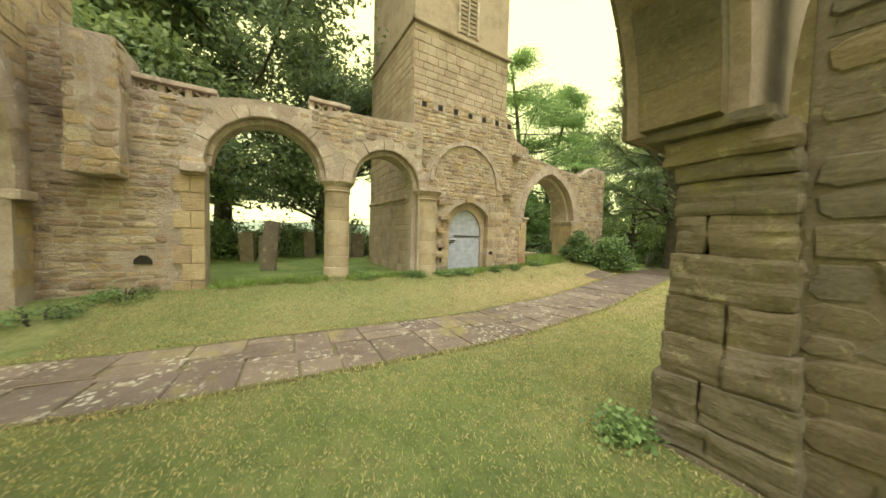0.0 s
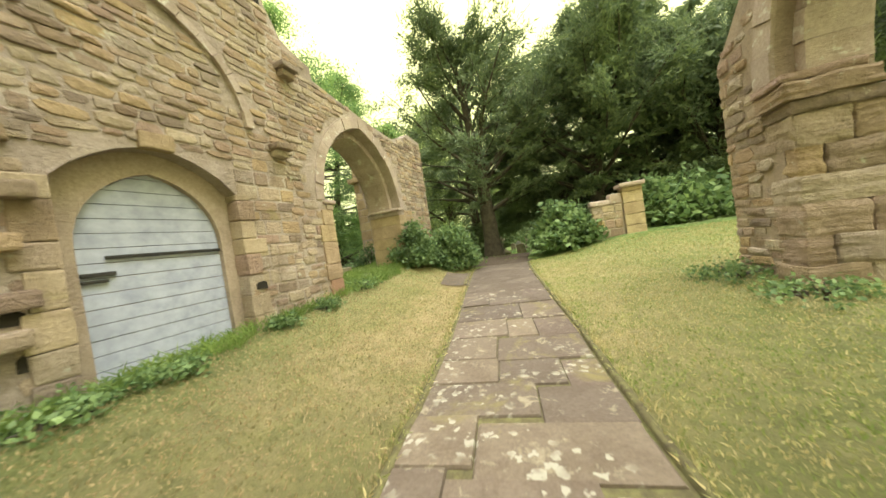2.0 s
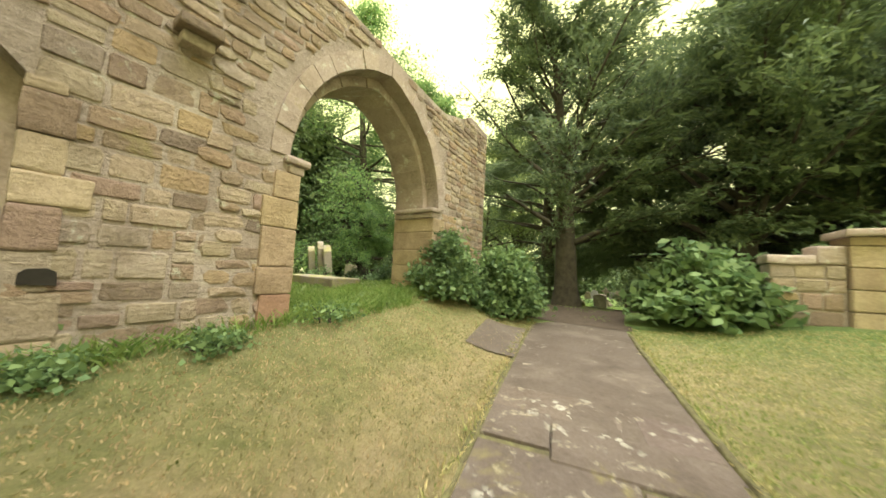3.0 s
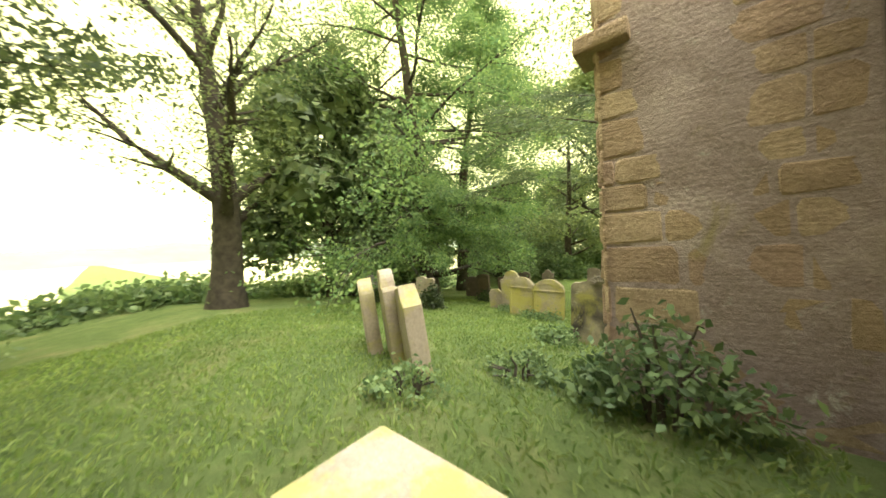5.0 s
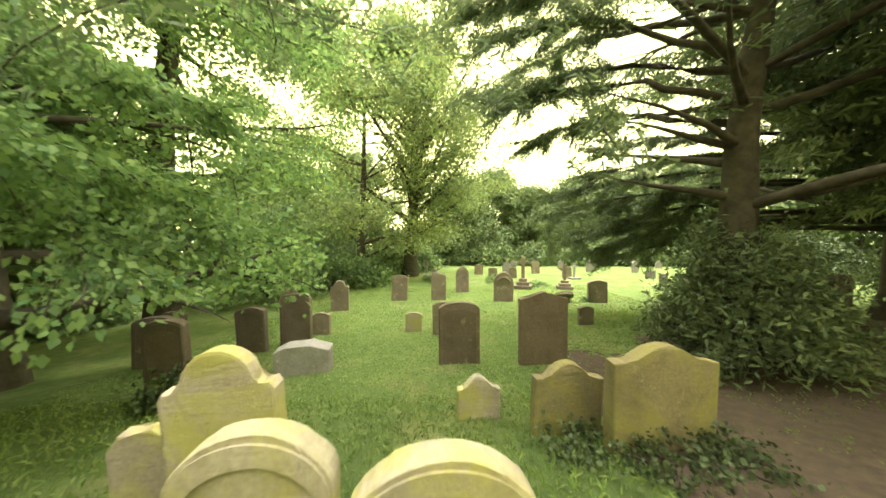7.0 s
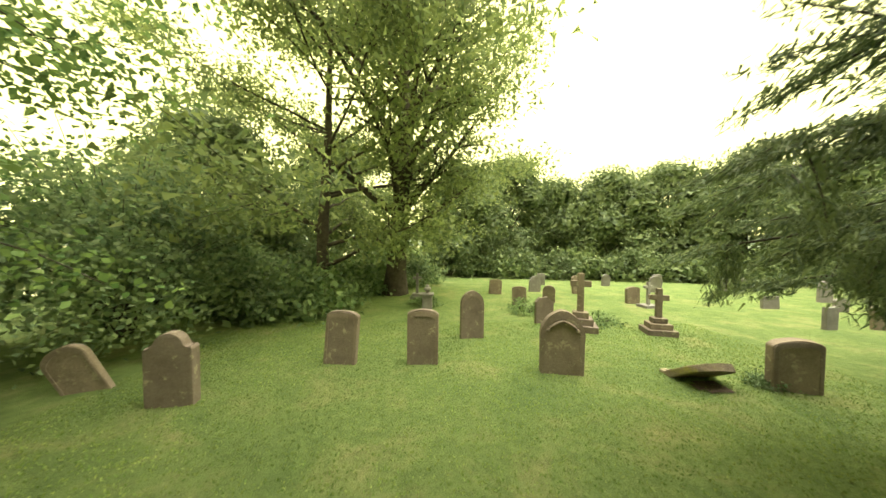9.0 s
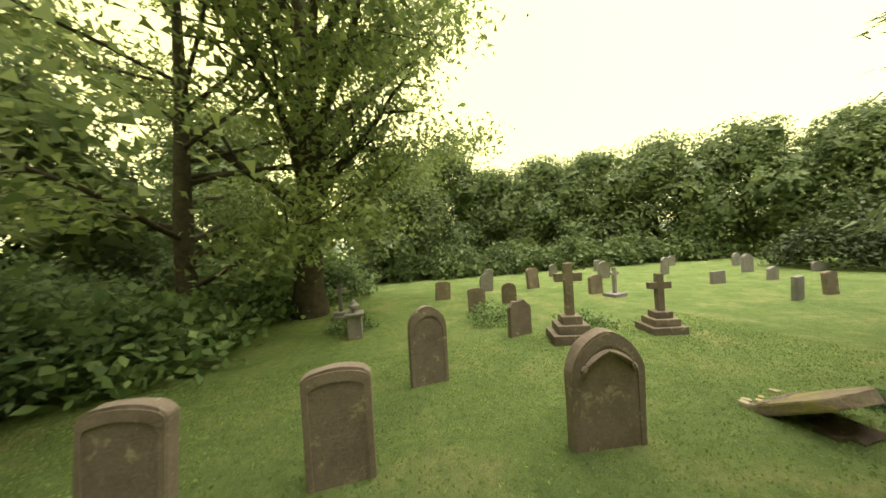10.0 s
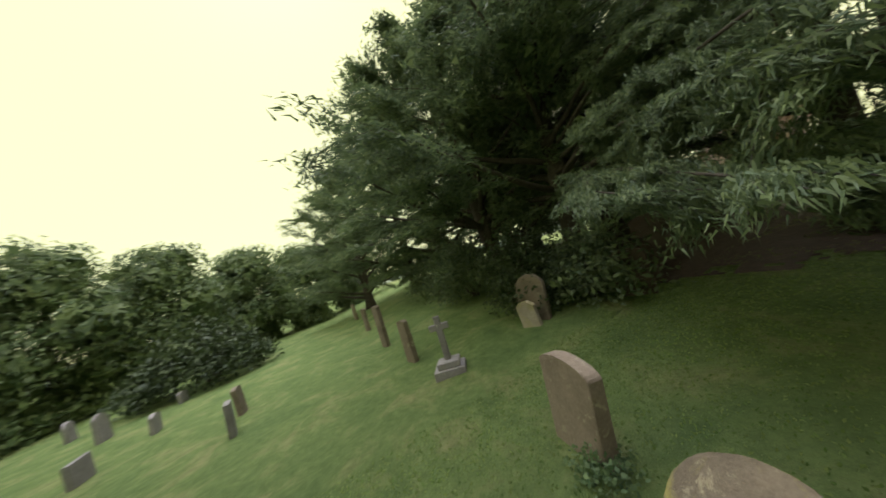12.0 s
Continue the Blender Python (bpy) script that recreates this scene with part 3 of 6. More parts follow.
def free_a(u, v):
    if v < -0.3 or u > 0.7:
        return False
    for c, half in (A1, A2):
        if (u - c) ** 2 + max(0.0, v - 2.5) ** 2 < (half + 0.27) ** 2 and (v >= 2.5 or abs(u - c) < half + 0.02):
            return False
    if v < 2.25 and -4.66 < u < -4.1 or abs(u + 5.05) < 0.15 and 0.47 < v < 0.7:
        return False
    if v < 2.6 and -2.0 < u:
        return False
    top = float(np.interp(u, [-6.4, -5.36, -5.35, -4.5, -3.6, -3.1, -2.2, -1.3, 0.75], [4.4, 4.3, 3.72, 3.72, 3.95, 4.02, 4.05, 4.2, 4.35]))
    return v < top


for v in np.arange(-0.2, 2.25, 0.35):
    for a, b in ((-4.62, -4.36), (-4.355, -4.14)) if round(v / 0.35) % 2 else ((-4.5, -4.14),):
        part("quoin", box(0.1, 0.195, a, b, v, v + 0.342, M_ASHLAR, "quoin", 0.015, 1, 0.012, v), arcade)
# flat plate on the wall; the hole's shade is only its colour
hole = prism([(-0.13, 0.0), (0.13, 0.0), (0.12, 0.09), (0.05, 0.16), (-0.04, 0.17), (-0.12, 0.1)], 0.02, M_VOID, "socket")
hole.transform(FACE_A @ Matrix.Translation((-5.05, 0.012, 0.5)))
part("socket", hole, arcade, "near-black plate painting the shade of a broken hole in the rubble")
lay(arcade, courses(-6.4, 0.75, -0.5, 4.45, (0.08, 0.17), (0.13, 0.4), free_a), FACE_A, M_RUBBLE, (0.003, 0.022), near=lambda u, v: u > -5.3)
for c, half in (A1, A2):
    n = 15 if half > 1 else 13
    ring(arcade, c, half + 0.015, 2.5, 0.25, 0.05, FACE_A, M_ARCH, n, back=-0.02)
    ring(arcade, c, half - 0.10, 2.5, 0.11, 0.46, FACE_A, M_ARCH, n, back=-0.58)

CAP = [(0.30, -0.34), (0.31, -0.30), (0.34, -0.27), (0.31, -0.24), (0.315, -0.16), (0.40, -0.07), (0.42, -0.05), (0.42, 0.0)]


def pillar(name, x, y, foot, top, r, label, arc=(0, 360)):
    ob = thing(name, label, "pillar", (x, y, 0), kind="structure")
    z, k = foot, 0
    while z < top - 0.34 - 0.02:
        h = min(rng.uniform(0.26, 0.4), top - 0.34 - z)
        if top - 0.34 - (z + h) < 0.1:
            h = top - 0.34 - z
        rr = r * (1.03 - 0.02 * (z - foot))
        me = lathe([(rr - 0.012, 0.0), (rr, 0.012), (rr, h - 0.014), (rr - 0.012, h - 0.002)], M_PILLAR, "drum", 28, arc, 0.008)
        drum = part("drum", me, ob)
        drum.location = (0, 0, z)
        z += h
        k += 1
    cap = part("capital", lathe([(q * r / 0.3, v) for q, v in CAP], M_ARCH, "capital", 28, arc, 0.006), ob, "weathered moulded stone capital")
    cap.location = (0, 0, top)
    base = part("base", lathe([(r * 1.2, -0.25), (r * 1.18, 0.0), (r * 1.05, 0.10)], M_PILLAR, "base", 28, arc, 0.015), ob)
    base.location = (0, 0, foot)
    return ob


pillar("round_pillar", -0.12, -1.52, -0.05, 2.5, 0.30, "round sandstone pillar with moulded capital standing in grass")
pillar("round_pillar", -0.02, 1.0, -0.05, 2.5, 0.33, "half-round sandstone pillar built into the tower wall")
imp = part("impost", box(-0.22, 0.22, -0.4, 0.0, 2.3, 2.5, M_ARCH, "impost", 0.03, 1, 0.012), arcade, "broken moulded impost")
imp.location = (0.1, -4.1, 0)
# pierced parapet on the wall head
for y0, y1, zb in ((-5.3, -3.95, 3.74), (-2.2, -1.25, 4.1)):
    par = thing("parapet", "fragment of pierced stone parapet on the wall head", "parapet", kind="structure")
    part("rail", box(-0.3, 0.0, y0, y1, zb + 0.24, zb + 0.33, M_ARCH, "rail", 0.015, 2, 0.015), par)
    part("plinth", box(-0.3, 0.0, y0, y1, zb - 0.02, zb + 0.05, M_ARCH, "plinth", 0.015, 2, 0.015), par)
    n = round((y1 - y0) / 0.45)
    for i in range(n + 1):
        yc = y0 + 0.06 + (y1 - y0 - 0.12) * i / n
        part("mullion", box(-0.22, -0.08, yc - 0.06, yc + 0.06, zb + 0.05, zb + 0.24, M_ARCH, "mullion", 0.02, 1, 0.01), par)
        if i < n:
            yh = yc + (y1 - y0 - 0.12) / n / 2
            for s in (-1, 1):
                me = box(-0.2, -0.1, -0.13, 0.13, -0.022, 0.022, M_ARCH, "cusp", 0.01)
                ob = part("cusp", me, par)
                ob.matrix_basis = pose(0, yh, zb + 0.15, s * 38, 0, 0)

# end wall of the chancel, standing across the nave
FACE_C = face_of((0.0, -6.35, 0), (1, 0, 0), (0, 1, 0))
outline = [(-1.2, -0.8), (0.6, -0.8)] + arch_points(3.2, 2.6, 1.7, 20, 0.35) + [(5.8, -0.8), (7.6, -0.8), (7.6, 6.6), (-1.2, 6.6)]
chancel = wall_core("wall_chancel", outline, 0.8, FACE_C, "tall honey sandstone wall with a pointed chancel arch")


def free_c(u, v):
    if 0.6 < u < 5.8 and v < 1.7:
        return False
    return not (v >= 1.7 and (abs(u - 3.2) + 0.91) ** 2 + (v - 1.7) ** 2 < 3.8 ** 2)


lay(chancel, courses(-1.2, 7.6, -0.6, 6.6, (0.22, 0.34), (0.35, 0.75), free_c, True), FACE_C, M_ASHLAR, (0.006, 0.018), 0.008, near=lambda u, v: u < 1.6, squared=True)
ring(chancel, 3.2, 2.6, 1.7, 0.28, 0.06, FACE_C, M_ARCH, 21, 0.35, -0.01)
part("impost", box(0.3, 0.72, -0.05, 0.14, 1.55, 1.7, M_ARCH, "impost", 0.03, 1, 0.01), chancel).matrix_basis = Matrix.Translation((0, -6.35, 0))
butt = tagged(new("buttress", box(-0.5, 0.58, -5.85, -5.22, 2.05, 4.35, M_MORTAR, "buttress", 0.04, 3, 0.05)), "broken rubble buttress in the corner of the ruin", "buttress", kind="structure")
for fc, u0, u1 in ((face_of((0.58, 0, 0), (0, 1, 0), (1, 0, 0)), -5.84, -5.23), (face_of((0, -5.22, 0), (1, 0, 0), (0, 1, 0)), 0.16, 0.57)):
    lay(butt, courses(u0, u1, 2.07, 4.32, (0.16, 0.28), (0.25, 0.5), lambda u, v: True), fc, M_RUBBLE, (0.003, 0.02), near=lambda u, v: True, limit=150)

# tower front, door and pointed arch in one wall
ALONG = Vector((0.0386, 0.99925, 0))
FACE_B = face_of((-0.03, 0.54, 0), ALONG, (0.99925, -0.0386, 0))
DOOR_C, D_HALF = 2.02, 0.78
P_C, P_HALF, P_SPRING, P_PT = 5.77, 1.38, 1.95, 0.28
seg = [(DOOR_C - D_HALF + 2 * D_HALF * i / 10, 1.88 + 0.42 * math.sin(math.pi * i / 10) ** 0.8) for i in range(11)]
head_top = [(9.12, 4.22), (8.3, 4.28), (7.9, 4.05), (7.3, 3.86), (6.9, 3.88), (6.2, 3.95), (5.5, 4.05), (5.0, 4.12), (4.55, 4.2), (4.52, 4.42), (4.2, 4.5), (3.95, 4.6), (3.72, 5.0), (3.66, 5.25), (0.0, 5.25)]
outline = [(0.0, -0.5), (DOOR_C - D_HALF, -0.5)] + seg + [(DOOR_C + D_HALF, -0.5), (P_C - P_HALF, -0.5)] + arch_points(P_C, P_HALF, P_SPRING, 24, P_PT) + [(P_C + P_HALF, -0.5), (9.12, -0.5)] + head_top
nave = wall_core("wall_nave", outline, 1.0, FACE_B, "ruined sandstone nave wall with blocked arch, doorway and open pointed arch")
B_C, B_HALF, B_SPRING = 1.86, 1.2, 2.85


def p_arch(u, v, grow=0.0):
    if v < P_SPRING:
        return abs(u - P_C) < P_HALF + grow * 0.2
    r, off = P_HALF * (1 + P_PT), P_HALF * P_PT
    return (abs(u - P_C) + off) ** 2 + (v - P_SPRING) ** 2 < (r + grow) ** 2


def free_b(u, v):
    if u < 0.84 and v < 2.6:
        return False
    if abs(u - DOOR_C) < D_HALF + 0.01 and v < 1.88 + 0.48 * math.cos((u - DOOR_C) / D_HALF * 1.4):
        return False
    if p_arch(u, v, 0.26):
        return False
    if v > B_SPRING and B_HALF < math.hypot(u - B_C, v - B_SPRING) < B_HALF + 0.13:
        return False
    return v < float(np.interp(u, [p[0] for p in head_top[::-1]], [p[1] for p in head_top[::-1]]))


def smooth_zone(u, v):
    return 2.75 < u < 3.75 and v < 2.5


rects = courses(0.0, 9.12, -0.35, 5.3, (0.085, 0.175), (0.13, 0.36), free_b)
for k in range(7):
    rects = [q for q in rects if not (abs((q[0] + q[1]) / 2 - (0.32 + 0.54 * k)) < 0.16 and 4.93 < (q[2] + q[3]) / 2 < 5.12)]
lay(nave, [q for q in rects if not smooth_zone((q[0] + q[1]) / 2, (q[2] + q[3]) / 2)], FACE_B, M_RUBBLE, (0.008, 0.028), near=lambda u, v: 0.8 < u < 5.2 and v < 3.2)
lay(nave, courses(2.8, 3.75, -0.2, 2.5, (0.12, 0.25), (0.14, 0.38), free_b), FACE_B, M_RUBBLE, (0.004, 0.02), 0.012, near=lambda u, v: True, limit=90, squared=True)
ring(nave, B_C, B_HALF, B_SPRING, 0.11, 0.07, FACE_B, M_ARCH, 17, back=-0.01)
ring(nave, P_C, P_HALF, P_SPRING, 0.2, 0.05, FACE_B, M_ARCH, 18, P_PT, -0.02)
ring(nave, P_C, P_HALF - 0.12, P_SPRING, 0.13, 0.62, FACE_B, M_ARCH, 18, P_PT, -0.85)
for k in range(7):
    m = FACE_B @ Matrix.Translation((0.32 + 0.54 * k, 0.0, 5.02))
    # no recess is cut: a black plate paints the beam hole's shade
    me = box(-0.075, 0.075, 0.004, 0.012, -0.08, 0.08, M_VOID, "putlog_hole", 0.0)
    me.transform(m)
    part("putlog_hole", me, nave, "near-black plate painting the shade of a square beam hole")


def on_b(name, u0, u1, d0, d1, v0, v1, mat, label="", bevel=0.02, rough=0.01):
    me = box(u0, u1, d0, d1, v0, v1, mat, name, bevel, 1, rough, u0)
    me.transform(FACE_B)
    return part(name, me, nave, label)


for u0, u1, v in ((3.72, 4.02, 4.0), (3.38, 3.66, 2.62)):
    on_b("corbel", u0, u1, -0.05, 0.22, v, v + 0.09, M_RUBBLE)
    on_b("corbel", u0 + 0.04, u1 - 0.03, -0.05, 0.14, v - 0.1, v, M_RUBBLE)
for u, v in ((0.98, 2.2), (1.05, 1.75), (0.95, 1.35), (1.0, 0.9), (0.93, 0.62)):
    on_b("toothing", u - 0.14, u + 0.12, -0.05, rng.uniform(0.06, 0.14), v - 0.07, v + 0.07, M_RUBBLE, "", 0.03, 0.02)
for u, v, wd, hh in ((1.06, 0.36, 0.2, 0.15), (0.98, 0.72, 0.13, 0.11), (2.93, 0.6, 0.15, 0.11)):
    # thin black plates paint the shade of broken sockets
    me = prism([(-wd / 2, 0.01), (wd / 2, 0.0), (wd * 0.46, hh * 0.8), (wd * 0.2, hh), (-wd * 0.3, hh * 0.95), (-wd * 0.48, hh * 0.7)], -0.02, M_VOID, "niche")
    me.transform(FACE_B @ Matrix.Translation((u, 0.012 if u < 2 else 0.03, v)))
    part("niche", me, nave, "near-black plate painting the shade of a broken socket")
for s in (-1, 1):
    v = -0.3
    while v < 1.85:
        h = min(rng.uniform(0.2, 0.36), 1.9 - v)
        a, b = sorted((DOOR_C + s * (D_HALF - 0.025), DOOR_C + s * (D_HALF + rng.uniform(0.1, 0.32))))
        on_b("door_jamb", a, b, -0.24, 0.018 + rng.uniform(0, 0.012), v + 0.002, v + h - 0.002, rng.choice((M_RUBBLE, M_PILLAR, M_RUBBLE)), "", 0.018, 0.014)
        v += h
on_b("lintel", DOOR_C - 0.15, DOOR_C + 0.15, -0.05, 0.06, 2.28, 2.46, M_ASHLAR)
for s in (-1, 1):
    uj = P_C + s * (P_HALF - 0.08)
    on_b("impost", uj - 0.14, uj + 0.14, -0.88, 0.08, P_SPRING - 0.08, P_SPRING, M_ARCH, "moulded impost", 0.03)
    on_b("impost", uj - 0.09, uj + 0.09, -0.86, 0.04, P_SPRING - 0.18, P_SPRING - 0.08, M_ARCH, "", 0.03)
    v = -0.2
    while v < P_SPRING - 0.2:
        h = min(rng.uniform(0.24, 0.42), P_SPRING - 0.18 - v)
        q = rng.uniform(0.05, 0.2)
        a, b = sorted((uj - s * 0.05, uj + s * (0.14 + q)))
        red = s < 0 and 0.1 < v < 0.45
        on_b("quoin", a, b, -0.9, 0.04, v + 0.002, v + h - 0.002, M_REDSTONE if red else M_ASHLAR, "reddish corner block" if red else "", 0.018)
        v += h

# doorway
door = thing("door_1", "closed boarded door in peeling pale blue-grey paint", "door", kind="structure")
back = [(DOOR_C - D_HALF - 0.1, -0.4), (DOOR_C - 0.62, -0.4)] + arch_points(DOOR_C, 0.62, 1.32, 16, 0.25) + [(DOOR_C + 0.62, -0.4), (DOOR_C + D_HALF + 0.1, -0.4), (DOOR_C + D_HALF + 0.1, 2.5), (DOOR_C - D_HALF - 0.1, 2.5)]
me = prism(back, -0.25, M_TOWER, "door_surround")
me.transform(FACE_B @ Matrix.Translation((0, -0.2, 0)))
part("door_surround", me, door, "plain stone rear arch")
v = 0.0
while v < 2.1:
    h = 0.145
    top = min(v + h, 2.1)

    def half_at(vv):
        if vv < 1.32:
            return 0.62
        r, off = 0.62 * 1.25, 0.62 * 0.25
        return max(0.02, math.sqrt(max(0.0, r * r - (vv - 1.32) ** 2)) - off)

    lo, hi = half_at(v), half_at(top - 0.006)
    pts = [(DOOR_C - lo, v), (DOOR_C + lo, v), (DOOR_C + hi, top - 0.006), (DOOR_C - hi, top - 0.006)]
    me = prism(pts, -0.04, M_PAINT, "board", 0.004)
    me.transform(FACE_B @ Matrix.Translation((0, -0.27 + rng.uniform(-0.003, 0.003), 0)))
    part("board", me, door)
    v = top
for nm, u0, u1, v0, v1, lab in (("strap_hinge", DOOR_C - 0.42, DOOR_C + 0.63, 1.19, 1.225, "long black iron strap hinge"), ("latch", DOOR_C - 0.6, DOOR_C - 0.36, 1.03, 1.07, "iron latch plate"), ("latch", DOOR_C - 0.6, DOOR_C - 0.42, 0.97, 1.0, "")):
    me = box(u0, u1, -0.262, -0.24, v0, v1, M_IRON, nm, 0.006)
    me.transform(FACE_B)
    part(nm, me, door, lab)

# tower above the wall
tower = thing("church_tower", "square plain sandstone bell tower with string courses", "tower", kind="structure")
TX0, TX1, TY0, TY1 = -4.05, -0.12, 0.5, 4.28
part("wall", box(TX0, TX1 - 0.08, TY0 + 0.08, TY1 - 0.08, 4.9, 13.5, M_TOWER, "wall", 0.0), tower)
part("wall", box(TX0, -0.55, TY0 + 0.08, TY1 - 0.08, -0.6, 4.9, M_TOWER, "wall", 0.0), tower)
for nm, origin, along, out, u1 in (("s", (TX1 - 0.08, TY0 + 0.08, 0), (0, 1, 0), (1, 0, 0), TY1 - TY0 - 0.16), ("w", (TX0, TY0 + 0.08, 0), (1, 0, 0), (0, -1, 0), TX1 - TX0 - 0.08)):
    fc = face_of(origin, along, out)
    for v0, v1, deep in ((-0.3 if nm == "w" else 5.25, 2.3, 0.05), (2.38 if nm == "w" else 5.25, 7.35, 0.03), (7.5, 13.4, 0.0)):
        if v1 > v0:
            hole = (lambda u, v: not (1.55 < u < 2.25 and 7.6 < v < 9.6)) if nm == "s" else (lambda u, v: not (1.6 < u < 1.9 and 8.3 < v < 9.3))
            lay(tower, courses(0.0, u1, v0, v1, (0.17, 0.3), (0.24, 0.5), hole, True), fc @ Matrix.Translation((0, deep, 0)), M_TOWER, (-0.006, 0.0) if nm == "w" else (-0.005, 0.003), 0.004, near=lambda u, v: v < 7.4, limit=140, squared=True)
for z, g in ((7.36, 0.06), (2.28, 0.07)):
    for x0, x1, y0, y1 in ((TX1 - 0.1, TX1 + g - 0.02, TY0, TY1 + 0.02), (TX0 - 0.04, TX1 + g - 0.02, TY0 - g + 0.06, TY0 + 0.1)):
        if z > 5 or y1 < 1:
            part("string_course", box(x0, x1 if z > 5 else -0.4, y0, y1, z, z + 0.11, M_TOWER, "string_course", 0.03), tower)
win = part("window", box(TX1 - 0.3, TX1 - 0.13, 2.05, 2.78, 7.6, 9.7, M_VOID, "window", 0.0), tower, "louvred two-light belfry window")
for i in range(13):
    for a in (2.14, 2.48):
        ob = part("louvre", box(-0.02, 0.16, 0.0, 0.29, -0.012, 0.012, M_SLATE, "louvre", 0.0), win)
        ob.matrix_basis = pose(TX1 - 0.2, a, 7.72 + 0.14 * i, 0, 30, 0)
for y0, y1 in ((2.05, 2.13), (2.43, 2.48), (2.77, 2.86)):
    part("mullion", box(TX1 - 0.2, TX1 + 0.0, y0, y1, 7.6, 9.7, M_ARCH, "mullion", 0.02), win)

# cross wall behind the pointed arch
PX0, PX1, PY0, PY1 = -2.2, -0.7, 9.3, 9.62
pier = tagged(new("buttress", box(PX0 + 0.03, PX1, PY0 + 0.03, PY1, -0.6, 4.2, M_MORTAR, "buttress", 0.02, 3, 0.03)), "broken end of a cross wall in squared golden sandstone", "buttress", kind="structure")
lay(pier, courses(0.0, PX1 - PX0, 0.1, 4.2, (0.22, 0.36), (0.3, 0.7), lambda u, v: True, True), face_of((PX0, PY0 + 0.03, 0), (1, 0, 0), (0, -1, 0)), M_ASHLAR, (0.0, 0.01), 0.007, near=lambda u, v: True, squared=True)
lay(pier, courses(0.0, PY1 - PY0, 0.1, 4.2, (0.22, 0.36), (0.3, 0.6), lambda u, v: True, True), face_of((PX0 + 0.03, PY0, 0), (0, 1, 0), (-1, 0, 0)), M_ASHLAR, (0.0, 0.01), 0.007, near=lambda u, v: True, squared=True)
part("moulding", box(PX0 - 0.14, PX0 + 0.3, PY0 - 0.1, PY0 + 0.3, 3.35, 3.5, M_ASHLAR, "moulding", 0.03, 1, 0.02), pier)

# ---- south arcade ----
S_X = 6.35
FACE_S = face_of((S_X, 0, 0), (0, 1, 0), (-1, 0, 0))
S1, S2 = (-2.45, 2.05), (2.68, 2.1)
outline = [(-6.3, -0.8), (S1[0] - S1[1], -0.8)] + arch_points(*S1, 2.05) + arch_points(*S2, 2.05) + [(S2[0] + S2[1], -0.6), (5.72, -0.6), (5.75, 2.7), (5.45, 2.95), (5.2, 3.2), (4.7, 3.6), (4.2, 4.1), (3.4, 4.5), (0, 4.7), (-4, 4.9), (-6.3, 5.2)]
south = wall_core("wall_south_arcade", outline, 0.75, FACE_S, "ruined south arcade of weathered sandstone with round arches", M_TOWER)


def free_s(u, v):
    for c, half in (S1, S2):
        if (u - c) ** 2 + max(0.0, v - 2.05) ** 2 < (half + 0.3) ** 2 and (v >= 2.05 or abs(u - c) < half + 0.02):
            return False
    if v < 2.1 and -0.6 < u < 0.8:
        return False
    return v < float(np.interp(u, [-6.3, 0, 3.4, 4.2, 4.7, 5.2, 5.75], [5.2, 4.7, 4.5, 4.1, 3.6, 3.2, 2.7]))


lay(south, courses(-6.3, 5.75, -0.5, 5.0, (0.10, 0.2), (0.18, 0.42), free_s), FACE_S, M_RUBBLE, (0.004, 0.03), near=lambda u, v: u > 4.3)
lay(south, courses(0.0, 0.75, -0.3, 2.7, (0.12, 0.22), (0.2, 0.4), lambda u, v: True), face_of((S_X, 5.74, 0), (1, 0, 0), (0, 1, 0)), M_RUBBLE)
for c, half in (S1, S2):
    # the near arch's soffit shade is put into its stone colour
    weathered = M_SHADED_STONE if c < 0 else M_ARCH
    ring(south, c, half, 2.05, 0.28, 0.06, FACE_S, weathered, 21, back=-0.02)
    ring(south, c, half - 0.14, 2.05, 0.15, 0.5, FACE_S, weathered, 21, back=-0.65)


